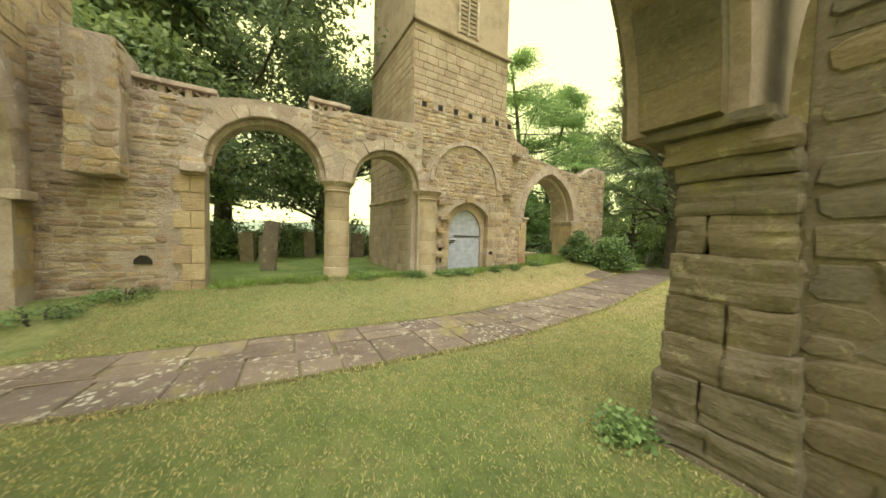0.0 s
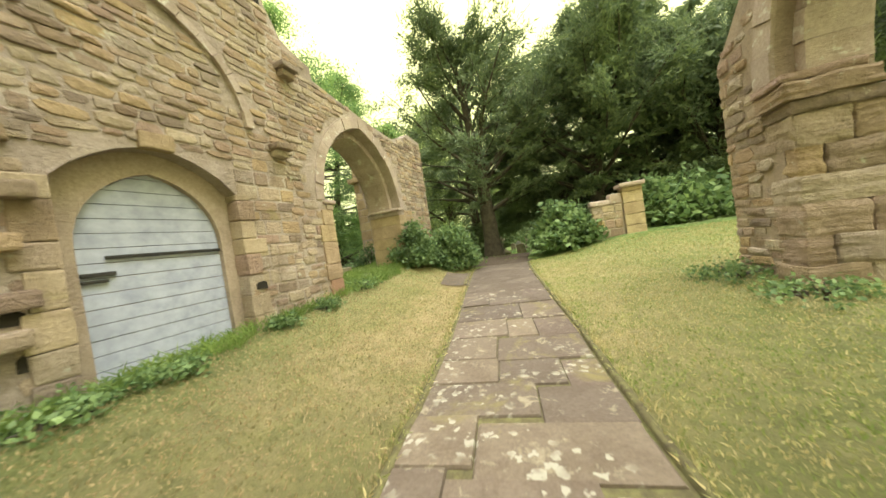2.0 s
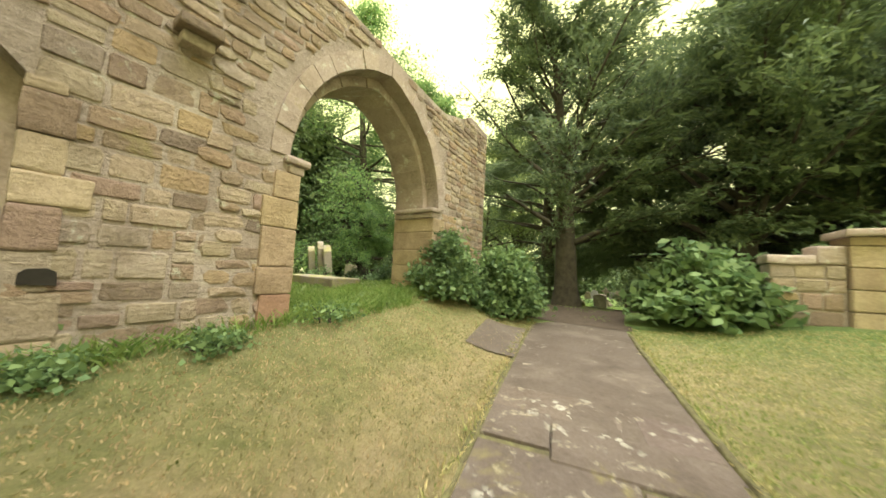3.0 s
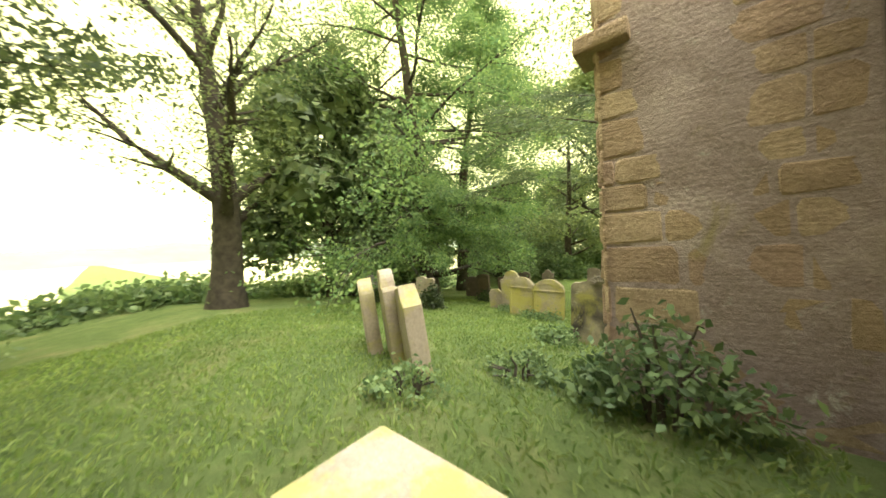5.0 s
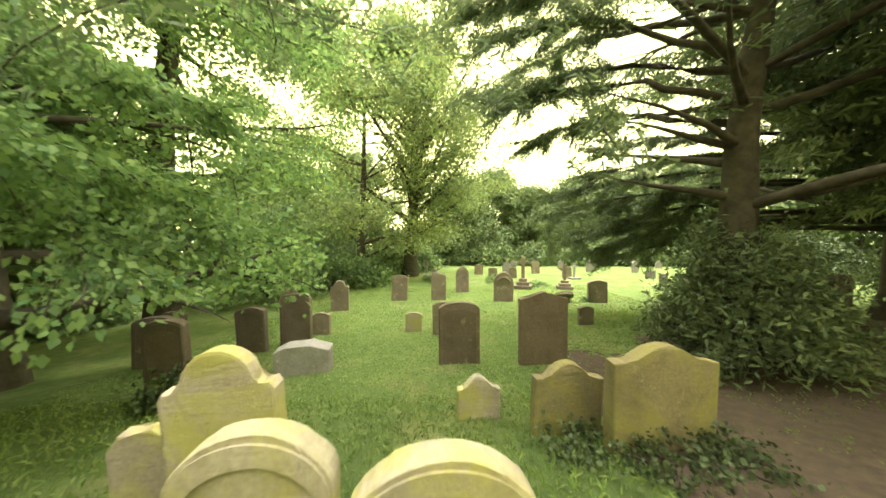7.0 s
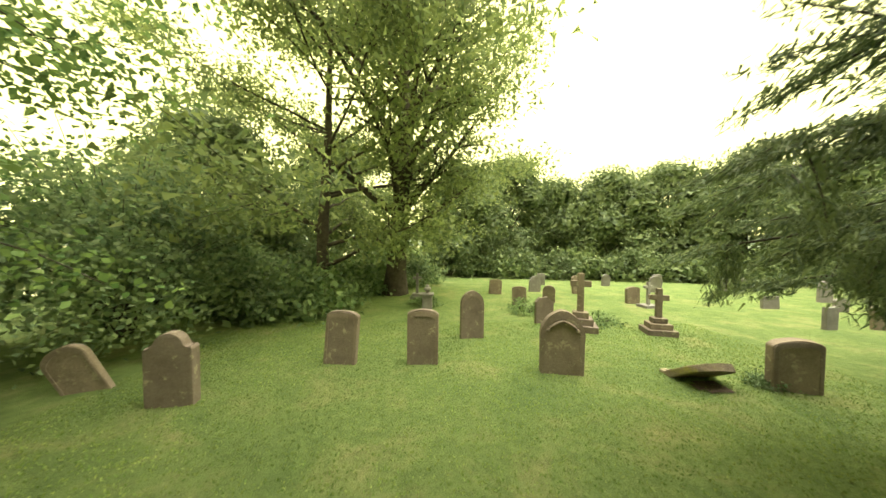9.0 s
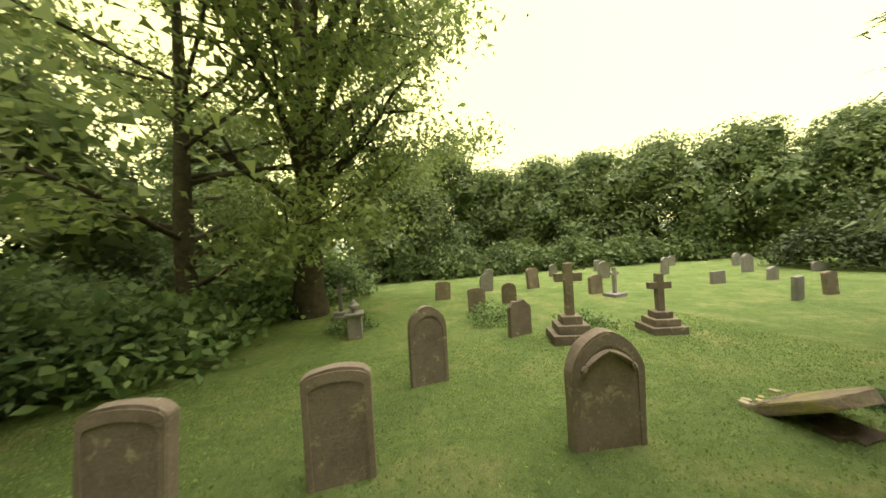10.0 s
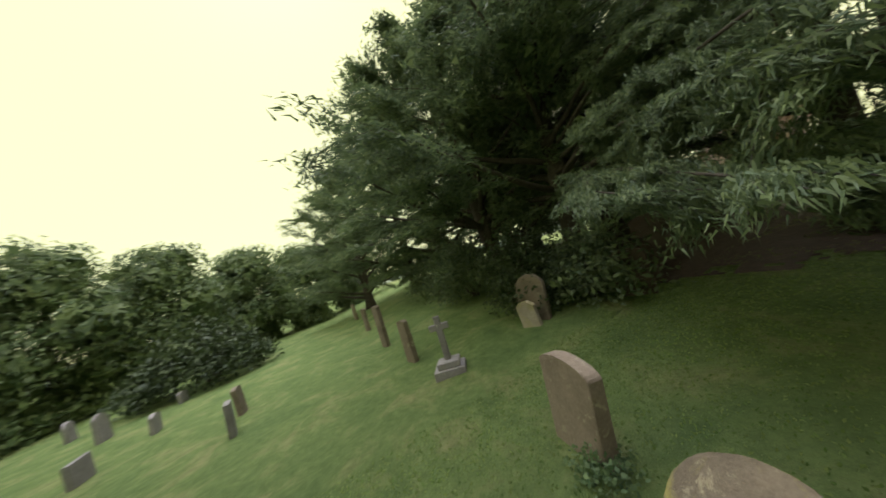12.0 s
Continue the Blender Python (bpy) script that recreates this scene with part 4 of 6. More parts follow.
def eroded(x0, x1, y0, y1, z0, z1, mat, name, seed, worn=0.046, cell=0.035):
    """A block of bedded sandstone: rounded arrises and a face worn along its beds."""
    bm = bmesh.new()
    size = (x1 - x0, y1 - y0, z1 - z0)
    n = [max(2, round(s / cell)) for s in size]
    at = {}

    def vert(i, j, k):
        if (i, j, k) not in at:
            p = Vector((x0 + size[0] * i / n[0], y0 + size[1] * j / n[1], z0 + size[2] * k / n[2]))
            out = Vector(((i == n[0]) - (i == 0), (j == n[1]) - (j == 0), (k == n[2]) - (k == 0)))
            near = sorted((min(i, n[0] - i) * size[0] / n[0], min(j, n[1] - j) * size[1] / n[1], min(k, n[2] - k) * size[2] / n[2]))
            soft = max(0.0, 1 - near[1] / 0.06)
            bed = 1.3 * noise.noise(Vector((p.x * 1.5 + 0.1 * seed, p.y * 1.5, p.z * 22))) + 0.7 * noise.noise(Vector((p.x * 2, p.y * 2 + seed, p.z * 55)))
            lump = 0.75 * noise.noise(Vector((p.x * 3.2, p.y * 3.2, p.z * 4))) + 0.3 * noise.noise(Vector((p.x * 4, p.y * 4, p.z * 5 + seed))) + 0.5 * noise.noise(p * 11)
            d = worn * (0.17 * bed + 0.5 * lump - 0.2) - 0.009 * soft * soft
            p.z += 0.03 * noise.noise(Vector((p.x * 2.3, p.y * 2.3, p.z * 1.1 + 5))) + 0.01 * noise.noise(Vector((p.x * 8, p.y * 8, p.z * 2)))
            at[i, j, k] = bm.verts.new(p + d * Vector((out.x, out.y, 0.3 * out.z)))
        return at[i, j, k]

    for a, b, c in ((0, 1, 2), (1, 2, 0), (2, 0, 1)):
        for side in (0, n[c]):
            for i in range(n[a]):
                for j in range(n[b]):
                    q = []
                    for di, dj in ((0, 0), (1, 0), (1, 1), (0, 1)):
                        idx = [0, 0, 0]
                        idx[a], idx[b], idx[c] = i + di, j + dj, side
                        q.append(vert(*idx))
                    bm.faces.new(q if side else q[::-1])
    return from_bm(name, bm, mat)


def block_pier(name, x0, x1, y0, y1, z0, z1, label, mat, over=0.2, foot=0.09):
    """A pier of coursed bedded blocks with a chipped capital and a thin abacus."""
    ob = thing(name, label, "pier", kind="structure")
    v = z0
    while v < z1 - 0.48:
        h = min(rng.uniform(0.22, 0.36), z1 - 0.42 - v)
        g = foot * max(0.0, 1 - (v - z0) / 1.4)
        cuts = [0.0, 1.0] if rng.random() < 0.25 else [0.0, rng.uniform(0.3, 0.7), 1.0]
        for a, b in zip(cuts, cuts[1:]):
            j, w = rng.uniform(-0.008, 0.012), x1 - x0 + 2 * g
            part("block", eroded(x0 - g - (j if a == 0 else 0) + w * a - 0.008, x0 - g + w * b + 0.008 + (j if b == 1 else 0), y0 - g - j, y1 + g + j, v - 0.004, v + h + 0.004, mat, "block", 7 * v + a), ob)
        v += h
    part("capital", eroded(x0 - 0.03, x1, y0 - 0.03, y1 + 0.03, v, z1 - 0.28, mat, "capital", 3.1), ob)
    part("capital", eroded(x0 - 0.08, x1 - 0.02, y0 - 0.06, y1 + 0.06, z1 - 0.28, z1 - 0.09, mat, "capital", 8.3, 0.05), ob)
    part("abacus", eroded(x0 - over, x1 - 0.12, y0 - over * 0.6, y1 + over * 0.6, z1 - 0.09, z1, mat, "abacus", 5.7, 0.035), ob, "thin broken abacus slab")
    return ob


# near pier and rear buttress share the stone with arch shade in its colour
block_pier("stone_pier", S_X + 0.36, S_X + 1.0, -0.36, 0.52, -0.62, 2.05, "massive weathered arcade pier with chipped capital", M_SHADED_STONE)
rear = tagged(new("buttress", box(S_X + 0.97, S_X + 2.2, -0.22, 0.5, -0.8, 4.6, M_SHADED_STONE, "buttress", 0.03)), "rough rubble buttress behind the arcade pier", "buttress", kind="structure")
lay(rear, courses(S_X + 1.02, S_X + 2.2, -0.6, 4.5, (0.12, 0.28), (0.22, 0.6), lambda u, v: True), face_of((0, -0.22, 0), (1, 0, 0), (0, -1, 0)), M_SHADED_STONE, (0.0, 0.035), 0.006, near=lambda u, v: True)
block_pier("stone_pier", S_X + 0.0, S_X + 0.7, 4.62, 5.0, -0.3, 2.05, "half pier of eroded sandstone carrying the arch", M_RUBBLE, 0.1, 0.04)

# gate pillar and low wall on the bank
gate = thing("gate_pillar", "squat sandstone gate pillar with a worn cap", "pillar", (6.2, 9.97, 0), kind="structure")
v = 0.25
while v < 1.6:
    h = min(0.31, 1.62 - v)
    part("block", box(-0.24, 0.24, -0.25, 0.25, v + 0.004, v + h - 0.004, M_ASHLAR, "block", 0.02, 1, 0.01, v), gate)
    v += h
part("cap", box(-0.31, 0.31, -0.33, 0.33, 1.62, 1.73, M_ARCH, "cap", 0.03, 1, 0.012), gate)
low = tagged(new("low_wall", box(5.17, 5.95, 9.8, 10.16, 0.0, 1.22, M_MORTAR, "low_wall", 0.02)), "low broken sandstone wall beside the gate pillar", "wall", kind="structure")
lay(low, courses(5.17, 5.95, 0.1, 1.25, (0.16, 0.26), (0.2, 0.42), lambda u, v: True, True), face_of((0, 9.8, 0), (1, 0, 0), (0, -1, 0)), M_RUBBLE, (0.01, 0.03), near=lambda u, v: True, squared=True)
part("coping", box(5.14, 5.66, 9.77, 10.19, 1.22, 1.36, M_ARCH, "coping", 0.03, 1, 0.02), low)
part("coping", box(5.66, 5.955, 9.77, 10.19, 1.22, 1.5, M_ARCH, "coping", 0.03, 1, 0.02), low)


# ---- trees ----
def tube(pts, radii, sides=7):
    """Verts and faces of a tapered tube along points."""
    verts, faces = [], []
    pts = [Vector(p) for p in pts]
    for i, p in enumerate(pts):
        d = (pts[min(i + 1, len(pts) - 1)] - pts[max(i - 1, 0)]).normalized()
        a = d.orthogonal().normalized()
        b = d.cross(a)
        for k in range(sides):
            q = 2 * math.pi * k / sides
            verts.append(p + radii[i] * (math.cos(q) * a + math.sin(q) * b))
    for i in range(len(pts) - 1):
        for k in range(sides):
            n = (k + 1) % sides
            faces.append((i * sides + k, i * sides + n, (i + 1) * sides + n, (i + 1) * sides + k))
    return verts, faces


def limb(start, way, length, r0, r1, steps=7, bend=0.25, lift=0.0, rr=rng):
    pts, radii, p, d = [], [], Vector(start), Vector(way).normalized()
    for i in range(steps + 1):
        pts.append(p.copy())
        radii.append(r0 + (r1 - r0) * i / steps)
        d = (d + bend * Vector((rr.uniform(-1, 1), rr.uniform(-1, 1), rr.uniform(-0.7, 0.7) + lift)) * 0.5).normalized()
        p += d * length / steps
    return pts, radii


def leaf_quads(centres, per, spread, size, flat=0.55, droop=0.0, long=1.6, seed=1, up=0.45, tri=False, ways=None, hang=0.25):
    """Leaves as small folded kites round cluster centres: an array (n, 4, 3)."""
    g = np.random.default_rng(seed)
    c = np.repeat(np.asarray(centres, float), per, axis=0)
    n = len(c)
    off = g.normal(size=(n, 3)) * np.array([spread, spread, spread * flat])
    if ways is not None:
        d = np.repeat(np.asarray(ways, float), per, axis=0)
        off = off * 0.55 + d * g.uniform(-1.3, 1.3, (n, 1)) * spread
    off[:, 2] -= droop * np.hypot(off[:, 0], off[:, 1])
    p = c + off
    nrm = g.normal(size=(n, 3)) * 0.6 + np.array([0, 0, up])
    nrm /= np.linalg.norm(nrm, axis=1, keepdims=True)
    a = np.cross(nrm, g.normal(size=(n, 3))) if ways is None else d + 0.55 * g.normal(size=(n, 3)) - np.array([0, 0, hang])
    a /= np.linalg.norm(a, axis=1, keepdims=True) + 1e-9
    b = np.cross(nrm, a)
    b /= np.linalg.norm(b, axis=1, keepdims=True) + 1e-9
    s = size * g.uniform(0.6, 1.35, size=(n, 1))
    if tri:
        return np.stack([p - a * s * long / 2 + b * s * 0.5, p + a * s * long / 2, p - a * s * long / 2 - b * s * 0.5], axis=1)
    fold = nrm * s * 0.16
    return np.stack([p - a * s * long / 2, p + b * s / 2 + fold, p + a * s * long / 2, p - b * s / 2 + fold], axis=1)


def in_lane(px, py):
    """Whether a place lies in the open lane between the trees."""
    mid = np.interp(py, [5, 8, 11, 17, 24, 27], [-1.5, -3.2, -4.0, -3.8, -3.0, 0.5])
    room = np.interp(py, [4, 6, 9, 11, 15, 17, 20, 30], [0.5, 2.0, 2.0, 1.6, 1.6, 2.1, 3.2, 3.2])
    return (np.abs(px - mid) < room) & (py < 29) & (py > 3)


def tree(name, at, height, radius, leaf, label, seed, trunk_r=0.35, low=2.0, limbs=16, per=46, size=0.15, spread=0.55, flat=0.5, droop=0.0, lift=0.15, angle=0.5, twigs=7, shape=1.0, category="tree", lean=(0, 0), long=1.6, fork=0.0, density=1.0, dense=0, tri=True, swell=2.4, limb_r=0.36, floor=0.1, spray=False, boughs=(), sprig=(60, 0.13, 0.02, 5.0)):
    rr = random.Random(seed)
    x, y = at
    z = ground_z(x, y) - 0.15
    ob = thing(name, label, category, (x, y, z))
    tv, tf, centres, ways = [], [], [], []

    def add(pts, radii, sides):
        v, f = tube(pts, radii, sides)
        base = len(tv)
        tv.extend(v)
        tf.extend(tuple(base + i for i in q) for q in f)

    tpts, trad = limb((0, 0, 0), (lean[0], lean[1], 1), height * 0.9, trunk_r, trunk_r * 0.12, 12, 0.10, 0.0, rr)
    trad[0] *= 1.35
    add(tpts, trad, 10)
    for k in range(limbs):
        f = (k + rr.random()) / limbs
        hz = low + (height * 0.88 - low) * f
        i = min(len(tpts) - 2, int(hz / (height * 0.9) * 12))
        start = tpts[i].lerp(tpts[i + 1], rr.random())
        reach = radius * (math.sin(math.pi * min(1, 0.22 + 0.78 * f ** shape)) * 0.85 + 0.2) * rr.uniform(0.75, 1.12)
        az = rr.uniform(0, 2 * math.pi) if k % 2 else 2.4 * k
        way = Vector((math.cos(az), math.sin(az), angle + fork * f))
        lp, lr = limb(start, way, reach * 1.15, max(0.022, trad[i] * limb_r), 0.01, 8, 0.28, lift, rr)
        inside = [n for n, p in enumerate(lp) if p.z + z < (4.3 if p.y + y < 16.5 else 5.5) and in_lane(p.x + x, p.y + y)]
        if not inside:
            add(lp, lr, 6)
        elif inside[0] > 2:
            add(lp[: inside[0]], [r * (1 - 0.9 * q / (inside[0] - 1)) for q, r in enumerate(lr[: inside[0]])], 6)
        for tw in range(twigs):
            q = rr.uniform(0.3, 1.0)
            j = min(7, int(q * 8))
            s = lp[j].lerp(lp[j + 1], q * 8 - j if q < 1 else 1)
            w2 = (lp[j + 1] - lp[j]).normalized() + 0.9 * Vector((rr.uniform(-1, 1), rr.uniform(-1, 1), rr.uniform(-0.5, 0.5) - droop * 0.5))
            sp, sr = limb(s, w2, reach * rr.uniform(0.22, 0.42), max(0.012, lr[j] * 0.5), 0.006, 4, 0.3, -droop, rr)
            if not any(p.z + z < (4.3 if p.y + y < 16.5 else 5.5) and in_lane(p.x + x, p.y + y) for p in sp):
                add(sp, sr, 3)
            for e0, e in zip(sp, sp[1:]):
                if rr.random() < density:
                    centres.append(e)
                    ways.append((e - e0).normalized())
        if rr.random() < density:
            centres.append(lp[-1])
            ways.append((lp[-1] - lp[-2]).normalized())
    kept = len(centres)
    for hb, tip in boughs:
        a0, a1 = Vector((0, 0, hb)), Vector(tip) - Vector((x, y, z))
        run = [a0.lerp(a1, q / 9) + Vector((0, 0, 0.35 * math.sin(math.pi * q / 9))) + 0.12 * Vector((rr.uniform(-1, 1), rr.uniform(-1, 1), 0)) for q in range(10)]
        add(run, [0.07 - 0.0065 * q for q in range(10)], 6)
        for q in range(4, 10):
            for tw in range(5):
                w2 = (run[q] - run[q - 1]).normalized() + Vector((rr.uniform(-1, 1), rr.uniform(-1, 1), rr.uniform(-0.5, 0.15)))
                sp, sr = limb(run[q], w2, rr.uniform(0.4, 0.9), 0.012, 0.005, 4, 0.25, -0.2, rr)
                add(sp, sr, 3)
                for e0, e in zip(sp, sp[1:]):
                    centres.append(e)
                    ways.append((e - e0).normalized())
    bark = part("trunk", mesh_of("trunk", tv, tf, M_BARK), ob, "dark trunk with spreading limbs")
    bark.data.shade_smooth()
    quads = leaf_quads([tuple(c) for c in centres[:kept]], per, spread, size, flat, droop, long, seed, tri=tri, ways=[tuple(w) for w in ways[:kept]] if spray else None)
    inner = [tuple(c) for c in centres[:kept] if math.hypot(c.x, c.y) < 0.75 * radius][:: 2]
    if dense:
        quads = np.concatenate([quads, leaf_quads(inner, dense, spread * 0.9, size * swell, flat, droop, 1.5, seed + 500, tri=tri)])
    quads = quads[quads[:, :, 2].min(axis=1) > floor]
    mx, my = quads[:, :, 0].mean(axis=1) + x, quads[:, :, 1].mean(axis=1) + y
    overhead = quads[:, :, 2].mean(axis=1) + z > np.where(my < 16.5, 3.3, 5.5)
    quads = quads[~in_lane(mx, my) | overhead]
    if boughs:
        extra = leaf_quads([tuple(c) for c in centres[kept:]], sprig[0], sprig[1], sprig[2], 0.4, 0.1, sprig[3], seed + 7, tri=tri, ways=[tuple(w) for w in ways[kept:]], hang=0.5)
        quads = np.concatenate([quads, extra])
    tagged(part("crown", quads_mesh("crown", quads, leaf), ob), kind="stuff")
    return ob


def bush(name, at, rx, ry, h, leaf, label, seed, clumps=60, per=50, size=0.12, spread=0.22, category="shrub", long=1.7, flat=0.8):
    rr = random.Random(seed)
    x, y = at
    ob = thing(name, label, category, (x, y, ground_z(x, y) - 0.05))
    tv, tf, centres = [], [], []
    for k in range(max(8, clumps // 4)):
        az = rr.uniform(0, 2 * math.pi)
        q = math.sqrt(rr.random())
        end = Vector((rx * q * math.cos(az), ry * q * math.sin(az), h * (0.35 + 0.6 * (1 - q * q) * rr.uniform(0.6, 1.05) + 0.08)))
        pts = [Vector((0.1 * math.cos(az), 0.1 * math.sin(az), 0)), end * 0.5 + Vector((0, 0, 0.12 * h)), end]
        v, f = tube(pts, [0.022, 0.014, 0.006], 5)
        base = len(tv)
        tv.extend(v)
        tf.extend(tuple(base + i for i in g) for g in f)
    for k in range(clumps):
        az, q = rr.uniform(0, 2 * math.pi), math.sqrt(rr.uniform(0.05, 1.0))
        top = h * (1 - 0.75 * q * q) * rr.uniform(0.75, 1.0)
        centres.append((rx * q * math.cos(az), ry * q * math.sin(az), max(0.12, top * rr.uniform(0.3, 1.0) ** 0.5)))
    tagged(part("stem", mesh_of("stem", tv, tf, M_BARK), ob), kind="stuff")
    quads = leaf_quads(centres, per, spread, size, flat, 0.15, long, seed)
    quads = quads[quads[:, :, 2].min(axis=1) > 0.0]
    tagged(part("foliage", quads_mesh("foliage", quads, leaf), ob), kind="stuff")
    return ob


def broad_tree(name, at, height, radius, leaf, label, seed, lobes=17, per=900, size=0.145):
    """A full-crowned tree: limbs that end in lobes, each a shell of small leaves that face outward."""
    rr, g = random.Random(seed), np.random.default_rng(seed)
    x, y = at
    ob = thing(name, label, "tree", (x, y, ground_z(x, y) - 0.1))
    tv, tf, all_q = [], [], []

    def add(pts, radii, sides):
        v, f = tube(pts, radii, sides)
        base = len(tv)
        tv.extend(v)
        tf.extend(tuple(base + i for i in q) for q in f)

    add(*limb((0, 0, 0), (0, 0, 1), height * 0.7, 0.26, 0.06, 8, 0.1, 0.0, rr), 8)
    for k in range(lobes):
        f = (k + 0.5) / lobes
        az, hz = 2.4 * k + rr.uniform(-0.4, 0.4), height * (0.13 + 0.72 * f)
        out = radius * 0.66 * math.sin(math.pi * min(1.0, 0.34 + 0.60 * f)) * rr.uniform(0.75, 1.15)
        c = np.array([out * math.cos(az), out * math.sin(az), hz])
        rad = radius * rr.uniform(0.36, 0.52) * np.array([1, 1, 0.78])
        start = Vector((0, 0, hz * 0.55))
        add([start, start.lerp(Vector(c), 0.5) + Vector((0, 0, 0.2)), Vector(c)], [0.09, 0.06, 0.02], 5)
        d = g.normal(size=(per, 3)) + np.array([0, 0, 0.25])
        d /= np.linalg.norm(d, axis=1, keepdims=True)
        lump = 1 + 0.16 * np.sin(5 * d[:, :1] + 3 * k) * np.cos(6 * d[:, 1:2] + k) + 0.1 * np.sin(9 * d[:, 2:3] + k)
        p = c + d * rad * lump * g.uniform(0.62, 1.06, (per, 1)) ** 0.6
        nrm = d + 0.55 * g.normal(size=(per, 3)) + np.array([0, 0, 0.35])
        nrm /= np.linalg.norm(nrm, axis=1, keepdims=True)
        a = np.cross(nrm, g.normal(size=(per, 3)))
        a /= np.linalg.norm(a, axis=1, keepdims=True) + 1e-9
        b, sz = np.cross(nrm, a), size * g.uniform(0.55, 1.35, (per, 1))
        deep = g.random((per, 1)) < 0.12
        p, sz = np.where(deep, c + (p - c) * 0.6, p), np.where(deep, sz * 3.2, sz)
        all_q.append(np.stack([p - a * sz * 0.8 + b * sz * 0.55, p + a * sz * 0.95, p - a * sz * 0.8 - b * sz * 0.55], axis=1))
    part("trunk", mesh_of("trunk", tv, tf, M_BARK), ob, "dark trunk with rising limbs").data.shade_smooth()
    quads = np.concatenate(all_q)
    tagged(part("crown", quads_mesh("crown", quads[quads[:, :, 2].min(axis=1) > 0.2], leaf), ob), kind="stuff")
    return ob


# trees west of the church
tree("beech_tree", (-10.6, 16.2), 19, 6.0, M_BEECH, "tall beech with bright green drooping leaves", 21, 0.40, 0.9, 52, 36, 0.072, 0.5, 0.4, 0.4, 0.0, 0.05, 9, 0.7, dense=6, swell=1.4, tri=False, long=1.5, floor=1.2, sprig=(32, 0.2, 0.052, 1.5), boughs=[(3.4, (-6.9, 14.4, 1.5)), (3.2, (-7.5, 13.5, 1.4)), (3.6, (-6.5, 15.3, 1.8)), (4.2, (-7.4, 14.0, 2.5)), (4.6, (-6.6, 15.0, 3.0)), (4.0, (-8.2, 12.6, 1.9)), (5.0, (-7.2, 13.3, 3.4))])
tree("beech_tree", (-11.6, 20.2), 18, 3.6, M_BEECH, "tall beech with bright green drooping leaves", 22, 0.36, 3.4, 42, 46, 0.075, 0.5, 0.4, 0.4, 0.0, 0.05, 9, 0.7, dense=8, swell=1.4, tri=False, long=1.5)
tree("gnarled_tree", (-11.2, 8.7), 12, 3.3, M_FARLEAF, "old gnarled tree with bare twisting dark limbs", 23, 0.4, 2.0, 18, 26, 0.06, 0.5, 0.35, 0.1, 0.1, 0.9, 8, 1.0, limb_r=0.62)
tree("yew_tree", (-9.0, -4.8), 14, 7.0, M_YEW, "dark broad evergreen with layered limbs behind the arcade", 24, 0.42, 1.6, 26, 66, 0.13, 0.6, 0.3, 0.1, 0.08, 0.35, 9, 0.9)
tree("yew_tree", (-11.5, -0.4), 13, 6.5, M_YEW, "dark broad evergreen with layered limbs behind the arcade", 25, 0.36, 1.6, 22, 60, 0.13, 0.6, 0.3, 0.1, 0.08, 0.35, 9, 0.9)
tree("yew_tree", (-9.5, -10.5), 14, 6.0, M_FARLEAF, "broad leafy tree beyond the arcade", 26, 0.36, 2.0, 22, 60, 0.17, 0.6, 0.4, 0.1, 0.08, 0.35, 8, 0.9)

for i, (x, y, r, h) in enumerate(((-8.6, -7.2, 1.6, 2.2), (-8.2, -4.6, 1.5, 1.8), (-9.4, -2.2, 1.6, 2.0), (-9.0, 0.6, 1.6, 2.2), (-9.6, 3.6, 1.5, 1.9))):
    bush("hedge_shrub", (x, y), r, r, h, M_LAUREL, "dark laurel growing beyond the arcade", 170 + i, 70, 80, 0.085, 0.3)

# yews along the path
YEWS = [((0.6, 16.3), 9.5, 5.4, 2.4, 31, 2.1), ((1.7, 13.4), 10.5, 3.9, 2.2, 32, 1.9), ((6.3, 15.2), 9.5, 4.6, 1.2, 33, 1.5), ((10.6, 14.6), 6.8, 4.4, 0.8, 34, 0.3), ((9.0, 18.2), 11.5, 4.6, 0.9, 35, 0.4), ((14.2, 17.5), 10.5, 4.8, 0.9, 36, 0.3), ((19.5, 17.8), 13, 5.2, 0.7, 37, 0.4), ((5.8, 17.7), 10, 4.4, 1.5, 38, 0.9), ((15.5, 12.0), 5.8, 4.0, 0.8, 39, 0.3), ((24.5, 20.2), 12, 5.0, 0.7, 41, 0.3)]
UPRIGHT = (32, 33, 34, 39)
REACH = {31: [(4.6, (-2.0, 19.6, 5.2)), (4.2, (-2.4, 18.5, 4.5)), (5.4, (-1.8, 20.5, 6.2)), (4.8, (-2.6, 17.6, 5.4)), (3.8, (-1.5, 19.2, 3.9)), (6.0, (-2.2, 18.8, 6.8)), (5.6, (-3.0, 18.0, 6.2))], 38: [(3.1, (-0.7, 20.0, 2.75)), (2.9, (-0.5, 20.7, 2.3)), (3.5, (0.4, 20.1, 3.3)), (2.7, (0.8, 21.2, 1.8)), (2.4, (2.1, 21.5, 1.2)), (3.7, (0.6, 19.7, 3.9)), (2.9, (1.6, 20.4, 2.5)), (2.6, (0.2, 21.3, 2.2)), (2.4, (0.0, 21.6, 1.4)), (2.2, (0.9, 21.8, 1.0)), (2.2, (0.9, 20.6, 1.2)), (2.0, (1.3, 20.3, 1.0)), (2.3, (0.6, 20.9, 1.6))], 32: [(3.8, (2.6, 17.2, 3.3)), (4.6, (2.1, 17.6, 4.6)), (3.2, (3.3, 16.9, 2.8)), (5.2, (2.8, 17.0, 5.4)), (4.2, (3.6, 17.2, 4.0))]}
